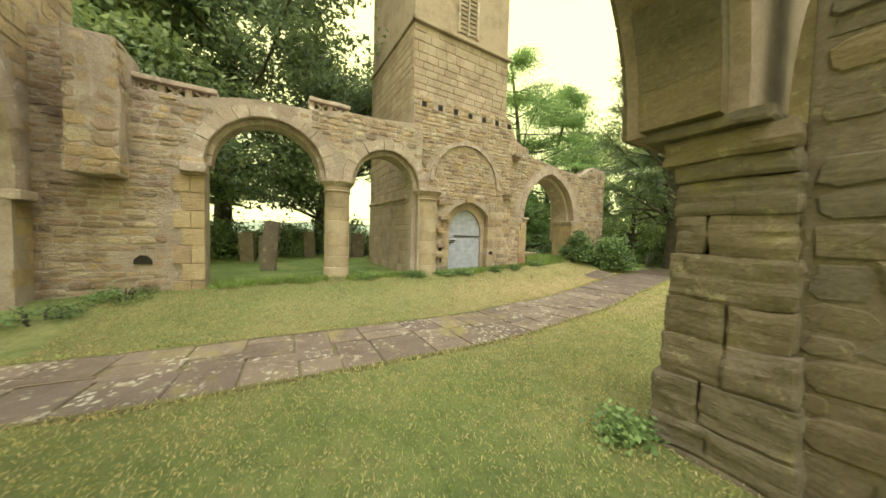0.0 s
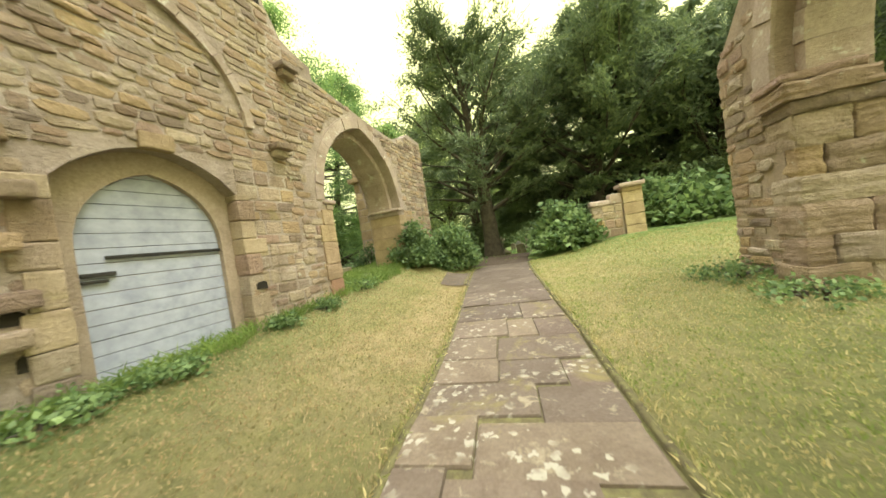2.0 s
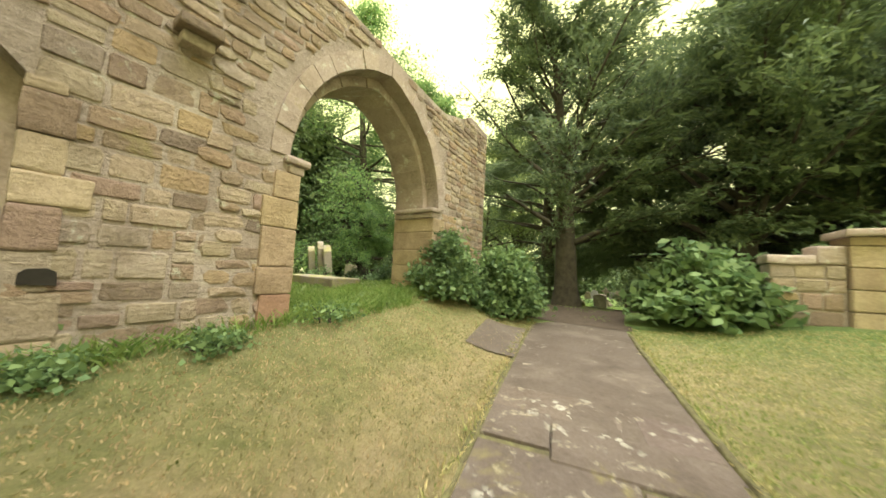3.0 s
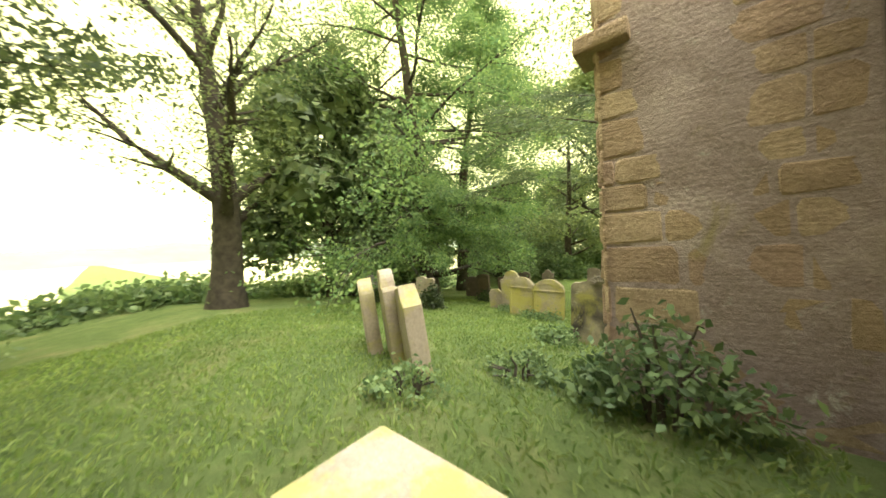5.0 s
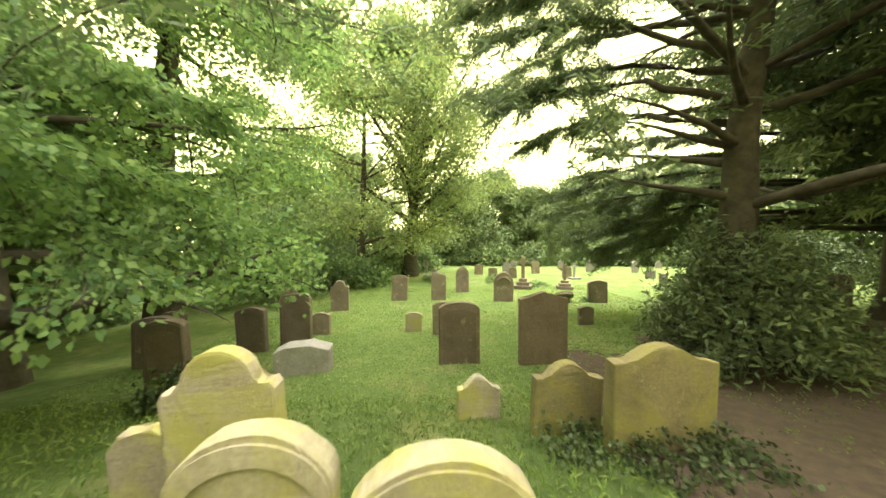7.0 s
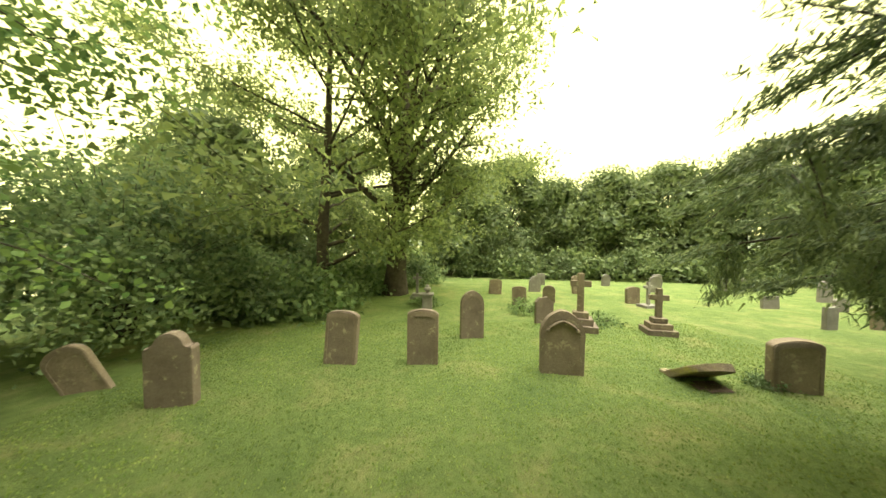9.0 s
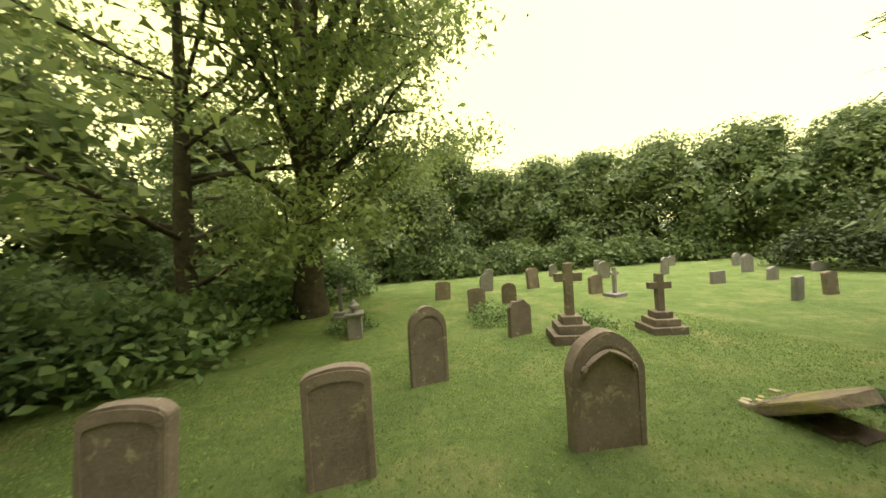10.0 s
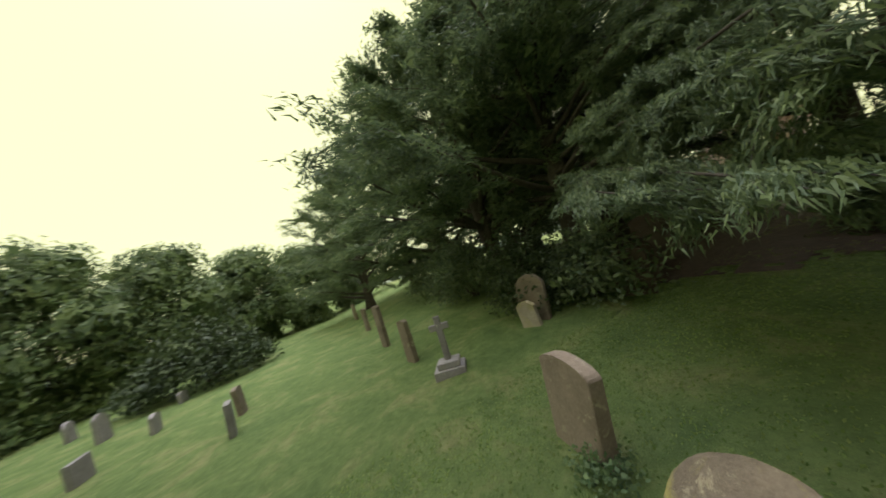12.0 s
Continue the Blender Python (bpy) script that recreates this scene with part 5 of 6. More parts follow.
for at, h, r, low, sd, fl in YEWS:
    thin = sd == 31
    tree("yew_tree", at, h, r, M_YEW, "broad dark green yew with low sweeping branches", sd, 0.3 if thin else 0.38, low, 32 if thin else 40, 76 if thin else 62 if sd == 32 else 62, 0.033 if thin else 0.045, 0.30, 0.3, 0.12 if sd in UPRIGHT else 0.3, 0.05, 0.6 if sd in UPRIGHT else 0.22, 9, 0.75, long=4.2, dense=0 if sd in (31, 32) else 5, swell=3.2, fork=0.0 if thin else 0.9, density=0.6 if thin else 0.45 if sd == 32 else 1.0, floor=fl, spray=True, limb_r=0.36, boughs=REACH.get(sd, ()))
for i, (x, y, rx, ry, h) in enumerate(((4.7, 13.9, 1.3, 1.1, 1.6), (9.6, 19.2, 1.5, 1.1, 2.6), (4.5, 19.3, 0.9, 0.6, 1.7), (13.5, 18.8, 1.8, 1.2, 2.6))):
    bush("yew_skirt", (x, y), rx, ry, h, M_YEW, "low dark yew growth sweeping to the ground", 150 + i, 70, 90, 0.06, 0.3, long=2.4)
bush("yew_sprouts", (5.7, 20.0), 0.8, 0.7, 2.2, M_IVY, "dark ivy and sprouts round a yew trunk", 42, 60, 90, 0.06, 0.22)
bush("yew_sprouts", (0.6, 16.2), 0.95, 0.95, 2.5, M_YEW, "dense dark sprouts round the foot of the yew", 41, 110, 170, 0.035, 0.2, long=3.4)

# trees and hedge at the far side
tree("sycamore_tree", (-8.8, 31.1), 15.5, 7.0, M_FARLEAF, "tall slender sycamore in full green leaf", 51, 0.3, 1.3, 28, 56, 0.115, 0.65, 0.4, 0.15, 0.05, 0.3, 8)
tree("ash_tree", (-5.75, 31.9), 16.5, 7.0, M_FARLEAF, "large forking ash with a heavy trunk", 52, 0.5, 2.6, 28, 20, 0.14, 0.55, 0.5, 0.0, 0.12, 0.8, 9, 1.0, fork=0.4, limb_r=0.55)
FAR = [((-13.8, 13.2), 9, 3.6), ((-15.5, 18.0), 9.5, 3.8), ((-16, 34), 9, 4.5), ((-1.5, 44), 9, 4.2), ((3.0, 47), 10.5, 4.5), ((7.5, 47), 8.5, 4.2), ((12, 46), 9, 4.6), ((16.5, 45), 9.5, 4.6), ((21, 42), 9.5, 4.8), ((25, 38), 9.5, 4.6), ((28.5, 33.5), 9, 4.2), ((33, 29), 8.5, 4.0), ((-12, 42), 11, 4.6), ((-22, 26), 7, 4.0), ((37, 24), 8.5, 4.0), ((40, 18.5), 8.5, 4.2)]
for i, (at, h, r) in enumerate(FAR):
    if i < 2:
        broad_tree("hedgerow_tree", at, h * 1.3, r * 1.15, M_BROAD, "leafy tree beyond the beeches", 60 + i)
    else:
        broad_tree("hedgerow_tree", at, h * 1.16, r * 1.12, M_BROAD, "rounded leafy tree in the boundary belt", 60 + i)
bush("laurel_shrub", (-12.0, 25.9), 3.2, 2.9, 6.0, M_LAUREL, "large rounded dark green shrub", 81, 230, 130, 0.085, 0.36)
bush("hedge_shrub", (-8.8, 28.5), 2.2, 2.0, 1.9, M_ELDER, "low dark hedge shrub", 82, 60, 70, 0.14, 0.3)
bush("hedge_shrub", (-8.0, 32.5), 2.2, 2.0, 2.2, M_ELDER, "low dark hedge shrub", 83, 60, 70, 0.14, 0.3)
bush("thorn_bush", (18.5, 29.6), 3.2, 2.6, 3.2, M_IVY, "brownish dense thorn bush", 84, 130, 80, 0.12, 0.35)
for i in range(9):
    bush("hedge_shrub", (-15 - 1.5 * rng.random(), -14 + 4.4 * i), 1.6, 2.6, 0.6 + 0.4 * rng.random(), M_ELDER, "field hedge in leaf", 90 + i, 60, 60, 0.16, 0.35)
for i in range(12):
    bush("hedge_shrub", ((-3 + 4.6 * i, 41 - 0.12 * i * i) if i < 8 else (30.5 + 2.6 * (i - 8), 34.5 - 5.0 * (i - 8))), 2.8, 1.6, 2.4, M_BROAD, "dark understorey below the boundary trees", 110 + i, 60, 60, 0.2, 0.4)

for i, (x, y, r, h) in enumerate(((-11.8, 30.2, 2.2, 2.8), (-14.2, 28.8, 2.4, 3.0), (-10.8, 34.2, 2.4, 3.0), (-6.5, 35.5, 2.6, 2.6))):
    bush("hedge_shrub", (x, y), r, r * 0.9, h, M_LAUREL, "dark hedge shrub below the trees", 140 + i, 90, 90, 0.12, 0.34)

# shrubs in the nave
bush("elder_shrub", (0.38, 7.85), 0.42, 0.5, 1.3, M_ELDER, "leafy elder shrub against the ruined wall", 121, 70, 120, 0.062, 0.13)
bush("elder_shrub", (1.2, 8.85), 0.5, 0.5, 1.6, M_ELDER, "leafy elder shrub at the wall's end", 122, 80, 120, 0.064, 0.15)
bush("elder_shrub", (4.5, 10.2), 0.88, 0.85, 1.6, M_ELDER, "leafy elder shrub beside the path", 123, 70, 60, 0.11, 0.17)
bush("elder_shrub", (7.6, 11.6), 1.6, 1.3, 1.9, M_ELDER, "elder thicket below the yews with white flowers", 124, 110, 60, 0.12, 0.25)
bush("elder_shrub", (-1.75, 8.98), 0.5, 0.25, 0.9, M_ELDER, "straggling elder at the foot of the cross wall", 125, 30, 40, 0.05, 0.12)


# ---- gravestones ----
def stone_outline(style, w, h):
    a = w / 2
    if style == "round":
        s = h - a * 0.8
        return [(-a, 0), (a, 0)] + [(a * math.cos(t), s + a * 0.8 * math.sin(t)) for t in np.linspace(0.05, math.pi - 0.05, 17)]
    if style == "segment":
        s = h - a * 0.32
        return [(-a, 0), (a, 0)] + [(a * math.cos(t), s + a * 0.32 * math.sin(t)) for t in np.linspace(0.0, math.pi, 15)]
    if style == "pointed":
        pts = arch_points(0, a, h - a * 1.15, 18, 0.2)
        return [(-a, 0), (a, 0)] + pts[::-1]
    if style == "peak":
        return [(-a, 0), (a, 0), (a, h * 0.9), (a * 0.55, h * 0.92), (a * 0.22, h * 0.97), (0, h), (-a * 0.22, h * 0.97), (-a * 0.55, h * 0.92), (-a, h * 0.9)]
    if style == "shoulder":
        s = h - a * 0.72
        return [(-a, 0), (a, 0), (a, s - 0.02), (a * 0.93, s + 0.02), (a * 0.72, s)] + [(a * 0.66 * math.cos(t), s + a * 0.72 * math.sin(t)) for t in np.linspace(0.12, math.pi - 0.12, 13)] + [(-a * 0.72, s), (-a * 0.93, s + 0.02), (-a, s - 0.02)]
    if style == "wave":
        return [(-a, 0), (a, 0)] + [(u, h - 0.09 + 0.09 * math.cos(u / a * math.pi * 1.0) * (1 if abs(u) < a * 0.75 else 0.6)) for u in np.linspace(a, -a, 15)]
    if style == "scallop":
        s = h * 0.87
        return [(-a, 0), (a, 0), (a, s - 0.05), (a * 0.9, s), (a * 0.5, s + 0.01)] + [(a * 0.36 * math.cos(t), s + 0.02 + (h - s - 0.02) * math.sin(t)) for t in np.linspace(0.1, math.pi - 0.1, 11)] + [(-a * 0.5, s + 0.01), (-a * 0.9, s), (-a, s - 0.05)]
    if style == "square":
        return [(-a, 0), (a, 0), (a, h), (-a, h)]
    return [(-a, 0), (a, 0), (a, h * 0.78), (a * 0.7, h * 0.86), (a * 0.3, h), (-a * 0.15, h * 0.93), (-a * 0.6, h * 0.97), (-a, h * 0.8)]


def gravestone(style, x, y, turn, w, h, d=0.11, mat=None, label="", tilt=0.0, lean=0.0, panel=False, group="gravestones", sink=0.25, z=None):
    """A headstone; turn: the way its face looks, in degrees from -y."""
    me = prism([(u, v - (sink if v == 0 else 0)) for u, v in stone_outline(style, w, h)], d, mat or M_GRAVE, "gravestone", 0.02, 0.012)
    ob = new("gravestone", me)
    ob.matrix_world = pose(x, y, ground_z(x, y) if z is None else z, tilt, lean, turn)
    tagged(ob, label or "weathered brown sandstone headstone standing in grass", "gravestone", group)
    if panel or (w >= 0.5 and h > 0.7 and style in ("segment", "round", "pointed")):
        outer, inner = stone_outline(style, w * 0.95, h * 0.975), stone_outline(style, w * 0.80, h * 0.885)
        n = len(outer)
        rv = [(u, y, v) for loop, y in ((outer, 0.0), (outer, -0.009), (inner, -0.012), (inner, 0.0)) for u, v in loop]
        rf = [(a * n + i, a * n + (i + 1) % n, (a + 1) * n + (i + 1) % n, (a + 1) * n + i) for a in range(3) for i in range(1, n)]
        part("moulding", mesh_of("moulding", rv, rf, mat or M_GRAVE), ob, "raised moulded border")
    return ob


BR, PA, GY = M_GRAVE, M_GRAVE_PALE, M_GRAVE_GREY
# by the cross wall
gravestone("round", -4.85, 8.68, -33, 0.58, 0.92, 0.17, PA, "thick lichened headstone leaning in a close row", 6, -2)
gravestone("shoulder", -4.33, 8.62, -33, 0.6, 1.05, 0.17, PA, "tall lichened headstone leaning in a close row", 6, -2)
gravestone("worn", -3.82, 8.44, -33, 0.54, 0.9, 0.19, PA, "broken headstone with a pale chipped top", 6, -3)
big = gravestone("scallop", -2.55, 10.85, -13, 0.86, 1.0, 0.12, M_GRAVE_STAIN, "broad headstone with a carved scallop and dark staining", -2, 1.5)
gravestone("segment", -0.85, 12.15, -6, 0.5, 0.5, 0.12, PA, "low lichened headstone with a round moulding", -3, 0)
for k in range(9):
    a = math.pi * (k + 0.5) / 9
    v, f = tube([(0.02 * math.cos(a), -0.004, 0.86 + 0.02 * math.sin(a)), (0.075 * math.cos(a), -0.012, 0.86 + 0.065 * math.sin(a)), (0.135 * math.cos(a), -0.004, 0.86 + 0.115 * math.sin(a))], [0.006, 0.013, 0.011], 6)
    part("scallop_rib", mesh_of("scallop_rib", v, f, M_GRAVE_STAIN), big, "rib of a carved scallop shell")
# yellow lichened group
gravestone("worn", -5.8, 13.77, 8, 0.42, 0.57, 0.12, PA, "small broken pale headstone in the row", 0, -3)
gravestone("shoulder", -5.19, 13.62, 4, 0.64, 1.1, 0.12, PA, "pale lichened headstone with shaped shoulders", 0, -4)
gravestone("round", -4.7, 13.0, 4, 0.60, 0.93, 0.12, M_GRAVE_YELLOW, "yellow lichened round headstone with carved scrolls", 0, 1.5, True)
gravestone("round", -4.0, 12.87, 4, 0.68, 0.90, 0.12, M_GRAVE_YELLOW, "yellow lichened round headstone with carved scrolls", 0, 2.5, True)
scroll_a, scroll_b = [ob for ob in bpy.data.objects if ob.name.startswith("gravestone") and abs(ob.location.y - 12.935) < 0.1]
for ob, wd, zz in ((scroll_a, 0.52, 0.66), (scroll_b, 0.62, 0.62)):
    part("band", box(-wd / 2, wd / 2, -0.022, 0.004, zz, zz + 0.035, M_GRAVE_YELLOW, "band", 0.01, 1, 0.004), ob, "moulded band")
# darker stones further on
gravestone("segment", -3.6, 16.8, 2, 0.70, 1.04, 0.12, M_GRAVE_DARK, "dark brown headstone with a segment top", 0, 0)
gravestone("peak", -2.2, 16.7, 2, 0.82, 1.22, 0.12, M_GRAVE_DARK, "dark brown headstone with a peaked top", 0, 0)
gravestone("wave", -2.77, 14.6, 2, 0.66, 0.68, 0.12, M_GRAVE_OLIVE, "low olive lichened headstone with a wavy top", 0, 2)
gravestone("wave", -2.08, 14.3, 2, 0.92, 0.9, 0.14, M_GRAVE_OLIVE, "broad olive lichened headstone with a wavy top", 0, 1)
gravestone("wave", -3.55, 14.95, 4, 0.46, 0.46, 0.1, PA, "small pale headstone in the grass")
gravestone("segment", -7.3, 12.2, 20, 0.3, 0.84, 0.12, PA, "narrow pale headstone wrapped in ivy", 0, 3)
gravestone("segment", -6.98, 12.25, 20, 0.3, 0.8, 0.12, PA, "narrow pale headstone wrapped in ivy", 0, -2)
gravestone("segment", -9.3, 11.95, 30, 0.42, 0.85, 0.12, GY, "grey headstone wrapped in ivy below the beech", 0, 5)
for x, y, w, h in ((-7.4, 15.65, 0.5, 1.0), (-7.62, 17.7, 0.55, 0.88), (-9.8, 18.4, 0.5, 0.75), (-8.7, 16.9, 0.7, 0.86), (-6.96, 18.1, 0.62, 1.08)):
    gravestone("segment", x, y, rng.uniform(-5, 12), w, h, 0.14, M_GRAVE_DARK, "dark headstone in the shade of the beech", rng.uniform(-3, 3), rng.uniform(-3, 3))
gravestone("worn", -6.08, 16.45, 10, 0.82, 0.45, 0.35, GY, "low broken mossy stone block")
gravestone("peak", -6.8, 19.05, 0, 0.42, 0.54, 0.12, BR, "small brown headstone in the grass")
gravestone("segment", -4.55, 19.15, 0, 0.42, 0.48, 0.1, PA, "small pale headstone in the grass")
gravestone("peak", -3.85, 18.8, 0, 0.45, 0.8, 0.1, BR, "brown headstone with a small peak")
gravestone("peak", 0.05, 19.6, 0, 0.4, 0.5, 0.12, BR, "small brown headstone in the grass")
# rows in the open churchyard
gravestone("segment", -5.5, 23.85, -6, 0.66, 1.04, 0.13, BR, "brown sandstone headstone with a curved top", -2, 3, True)
gravestone("segment", -3.87, 23.9, 0, 0.62, 1.08, 0.12, BR, "upright brown sandstone headstone with a curved top", 0, 0, True)
gravestone("pointed", -2.73, 25.5, 6, 0.6, 1.2, 0.12, BR, "brown headstone with a gothic pointed top", 0, 0, True)
row_d = gravestone("pointed", -1.26, 23.55, -8, 0.78, 1.18, 0.14, BR, "brown gothic headstone with a carved trefoil head", 0, 0, True)
for s in (-1, 1):
    v, f = tube([(s * 0.27 * math.cos(a), -0.02, 0.8 + 0.2 * math.sin(a) * (1 - 0.4 * math.cos(a))) for a in np.linspace(0, math.pi / 2, 9)], [0.03, 0.034, 0.03, 0.026, 0.03, 0.034, 0.03, 0.026, 0.02], 6)
    part("carving", mesh_of("carving", v, f, BR), row_d, "carved swag")
gravestone("segment", 2.2, 22.82, -12, 0.68, 0.86, 0.15, BR, "brown grey leaning headstone with a curved top", 4, -3)
gravestone("shoulder", -7.42, 22.36, 12, 0.62, 1.08, 0.2, BR, "weathered headstone with a crumbling shaped top", 2, 0)
gravestone("round", -9.12, 22.77, 20, 0.56, 0.8, 0.12, BR, "leaning headstone sunk in the grass", 0, -26)
gravestone("worn", -0.38, 27.0, 10, 0.58, 0.8, 0.12, BR, "brown headstone with a broken top")
slab = tagged(new("fallen_slab", prism(stone_outline("round", 0.76, 0.84), 0.12, M_SLAB, "fallen_slab", 0.025, 0.02)), "fallen rounded tomb slab of mossy brown stone, broken at its foot", "gravestone")
ax_v = Vector((0.0, -0.8, 0.5)).normalized()
ax_n = ax_v.cross(Vector((1, 0, 0))).normalized()
m = Matrix.Identity(4)
m.col[0][:3], m.col[1][:3], m.col[2][:3], m.col[3][:3] = ax_n.cross(ax_v), ax_n, ax_v, (0.98, 23.5, ground_z(1.0, 23.5) - 0.08)
slab.matrix_world = m
bm, at = bmesh.new(), {}
for i in range(20):
    for j in range(12):
        u, v = -0.36 + 0.036 * i, 0.012 + 0.034 * j
        if v > 0.15 + 0.09 * noise.noise(Vector((u * 5, 0.3, 1))) + 0.08 * noise.noise(Vector((u * 15, v * 9, 3))):
            continue
        q = []
        for a, b in ((i, j), (i, j + 1), (i + 1, j + 1), (i + 1, j)):
            if (a, b) not in at:
                p, r = -0.36 + 0.036 * a, 0.012 + 0.034 * b
                at[a, b] = bm.verts.new((p, 0.126 + 0.01 * noise.noise(Vector((p * 14, r * 14, 2))) + 0.008 * noise.noise(Vector((p * 35, r * 35, 2))), r))
            q.append(at[a, b])
        bm.faces.new(q)
bmesh.ops.solidify(bm, geom=bm.faces[:], thickness=0.02)
part("broken_face", from_bm("broken_face", bm, M_MORTAR), slab, "pale flaked stone along the broken foot")
for k in range(9):
    sx, sy, ss = 1.0 + rng.uniform(-0.4, 0.4), 23.56 + rng.uniform(0.0, 0.15), rng.uniform(0.02, 0.06)
    rub = new("rubble_stone", box(-ss, ss, -ss * 0.7, ss * 0.7, -ss * 0.5, ss * 0.5, M_GRAVE_PALE, "rubble_stone", ss * 0.3, 1, ss * 0.3, k))
    rub.matrix_world = pose(sx, sy, ground_z(sx, sy) + ss * 0.3, 0, 0, rng.uniform(0, 180))
    tagged(rub, "small broken stone at the foot of the fallen slab", "stone", "rubble by the slab")
for x, y, w, h, m, st in ((7.8, 26.6, 0.42, 0.66, GY, "square"), (9.4, 26.7, 0.4, 0.68, BR, "segment"), (9.3, 29.5, 0.6, 0.48, GY, "square"), (11.5, 29.1, 0.6, 0.52, GY, "segment"), (13.4, 31.0, 0.6, 0.84, GY, "round"), (15.2, 29.6, 0.5, 0.42, GY, "segment"), (4.4, 30.2, 0.62, 0.7, BR, "segment"), (7.6, 33.4, 0.6, 0.85, GY, "round"), (10.5, 32.6, 0.55, 0.87, GY, "round"), (3.2, 32.5, 0.6, 0.9, BR, "segment"), (1.2, 33, 0.6, 0.8, GY, "pointed"), (-1.0, 32, 0.6, 0.7, BR, "segment"), (16, 33, 0.6, 0.7, GY, "round"), (19, 32.5, 0.5, 0.6, GY, "segment"), (6.5, 36, 0.5, 0.7, GY, "round"), (10, 36.5, 0.5, 0.7, GY, "segment"), (-0.5, 29.5, 0.55, 0.75, BR, "segment"), (0.9, 30.2, 0.5, 0.7, BR, "round"), (14.5, 35.5, 0.5, 0.6, GY, "round"), (2.5, 36, 0.5, 0.7, GY, "segment")):
    gravestone(st, x, y, rng.uniform(-15, 15), w, h, 0.12, m, "distant small headstone in mown grass", rng.uniform(-4, 4), rng.uniform(-4, 4))
for x, y, w, h in ((9.9, 22.75, 0.42, 1.35), (14.7, 22.4, 0.42, 1.05), (7.1, 22.8, 0.4, 1.0), (21.5, 21.9, 0.45, 1.1)):
    gravestone("segment", x, y, 10, w, h, 0.13, BR, "tall narrow headstone in the row by the yews", 0, 2)
gravestone("round", 5.05, 20.6, 205, 0.62, 1.0, 0.14, BR, "dark headstone beneath the yew", 0, 4)
gravestone("worn", 4.95, 20.85, 205, 0.4, 0.55, 0.14, PA, "small yellow lichened stone beneath the yew", 0, -6)
gravestone("segment", 5.9, 20.2, 205, 0.5, 0.7, 0.14, BR, "dark headstone beneath the yew", 0, -4)
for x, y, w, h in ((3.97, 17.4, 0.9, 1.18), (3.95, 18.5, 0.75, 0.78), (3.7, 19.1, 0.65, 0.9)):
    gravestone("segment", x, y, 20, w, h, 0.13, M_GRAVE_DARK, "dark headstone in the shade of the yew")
# seen through the arcade
for x, y, w, h, ln in ((-2.4, -3.05, 0.42, 1.5, 5), (-5.6, -3.7, 0.5, 1.15, -3), (-5.0, -3.1, 0.5, 1.05, 2), (-4.1, -0.8, 0.5, 1.45, 6), (-6.2, 0.0, 0.6, 1.1, 0), (-6.8, 0.8, 0.6, 1.15, 2), (-7.4, -1.3, 0.5, 1.2, -2)):
    gravestone("segment", x, y, 72, w, h, 0.14, BR, "tall leaning brown headstone behind the arcade", 0, ln)
tagged(new("ledger_tomb", box(-3.2, -1.5, 6.9, 7.6, 0.3, 0.56, M_GRAVE_PALE, "ledger_tomb", 0.03, 2, 0.012)), "low flat ledger slab in long grass", "tomb")


def cross(x, y, turn, h, steps, mat, label, s=1.0):
    ob = thing("stone_cross", label, "grave cross", (x, y, ground_z(x, y)), turn, "grave crosses")
    z, w = -0.1, 0.42 * s
    for k in range(steps):
        w2 = (0.42 - 0.11 * k) * s
        hh = 0.17 * s + (0.1 if k == 0 else 0)
        part("step", box(-w2, w2, -w2 * 0.85, w2 * 0.85, z, z + hh, mat, "step", 0.02, 1, 0.008, k), ob)
        z += hh
    part("shaft", box(-0.085 * s, 0.085 * s, -0.07 * s, 0.07 * s, z, h, mat, "shaft", 0.015, 1, 0.005), ob)
    part("arm", box(-0.27 * s, 0.27 * s, -0.065 * s, 0.065 * s, h - 0.38 * s, h - 0.21 * s, mat, "arm", 0.015, 1, 0.005), ob)
    return ob


cross(0.38, 26.35, -20, 1.58, 3, M_GRAVE, "stone cross on three stepped plinths")
cross(2.35, 26.05, -15, 1.22, 3, M_GRAVE, "smaller stone cross on stepped plinths", 0.85)
cross(5.35, 22.68, 60, 1.08, 2, M_GRAVE_GREY, "slim stone cross on a low base near the yews", 0.7)
cross(-4.6, 30.8, 0, 1.1, 2, M_GRAVE_GREY, "pale stone cross in long grass", 0.7)
cross(4.5, 29.5, 10, 1.0, 1, M_GRAVE_GREY, "small distant stone cross", 0.7)
urn = thing("urn_monument", "pale marble pillar monument topped by an urn", "monument", (-4.03, 28.5, ground_z(-4.03, 28.5)))
part("pedestal", box(-0.17, 0.17, -0.17, 0.17, 0.0, 0.55, M_GRAVE_GREY, "pedestal", 0.02), urn)
part("cornice", box(-0.22, 0.22, -0.22, 0.22, 0.55, 0.62, M_GRAVE_GREY, "cornice", 0.02), urn)
part("urn", lathe([(0.07, 0.62), (0.05, 0.67), (0.12, 0.74), (0.125, 0.8), (0.055, 0.85), (0.07, 0.87), (0.015, 0.93)], M_GRAVE_GREY, "urn", 18), urn)


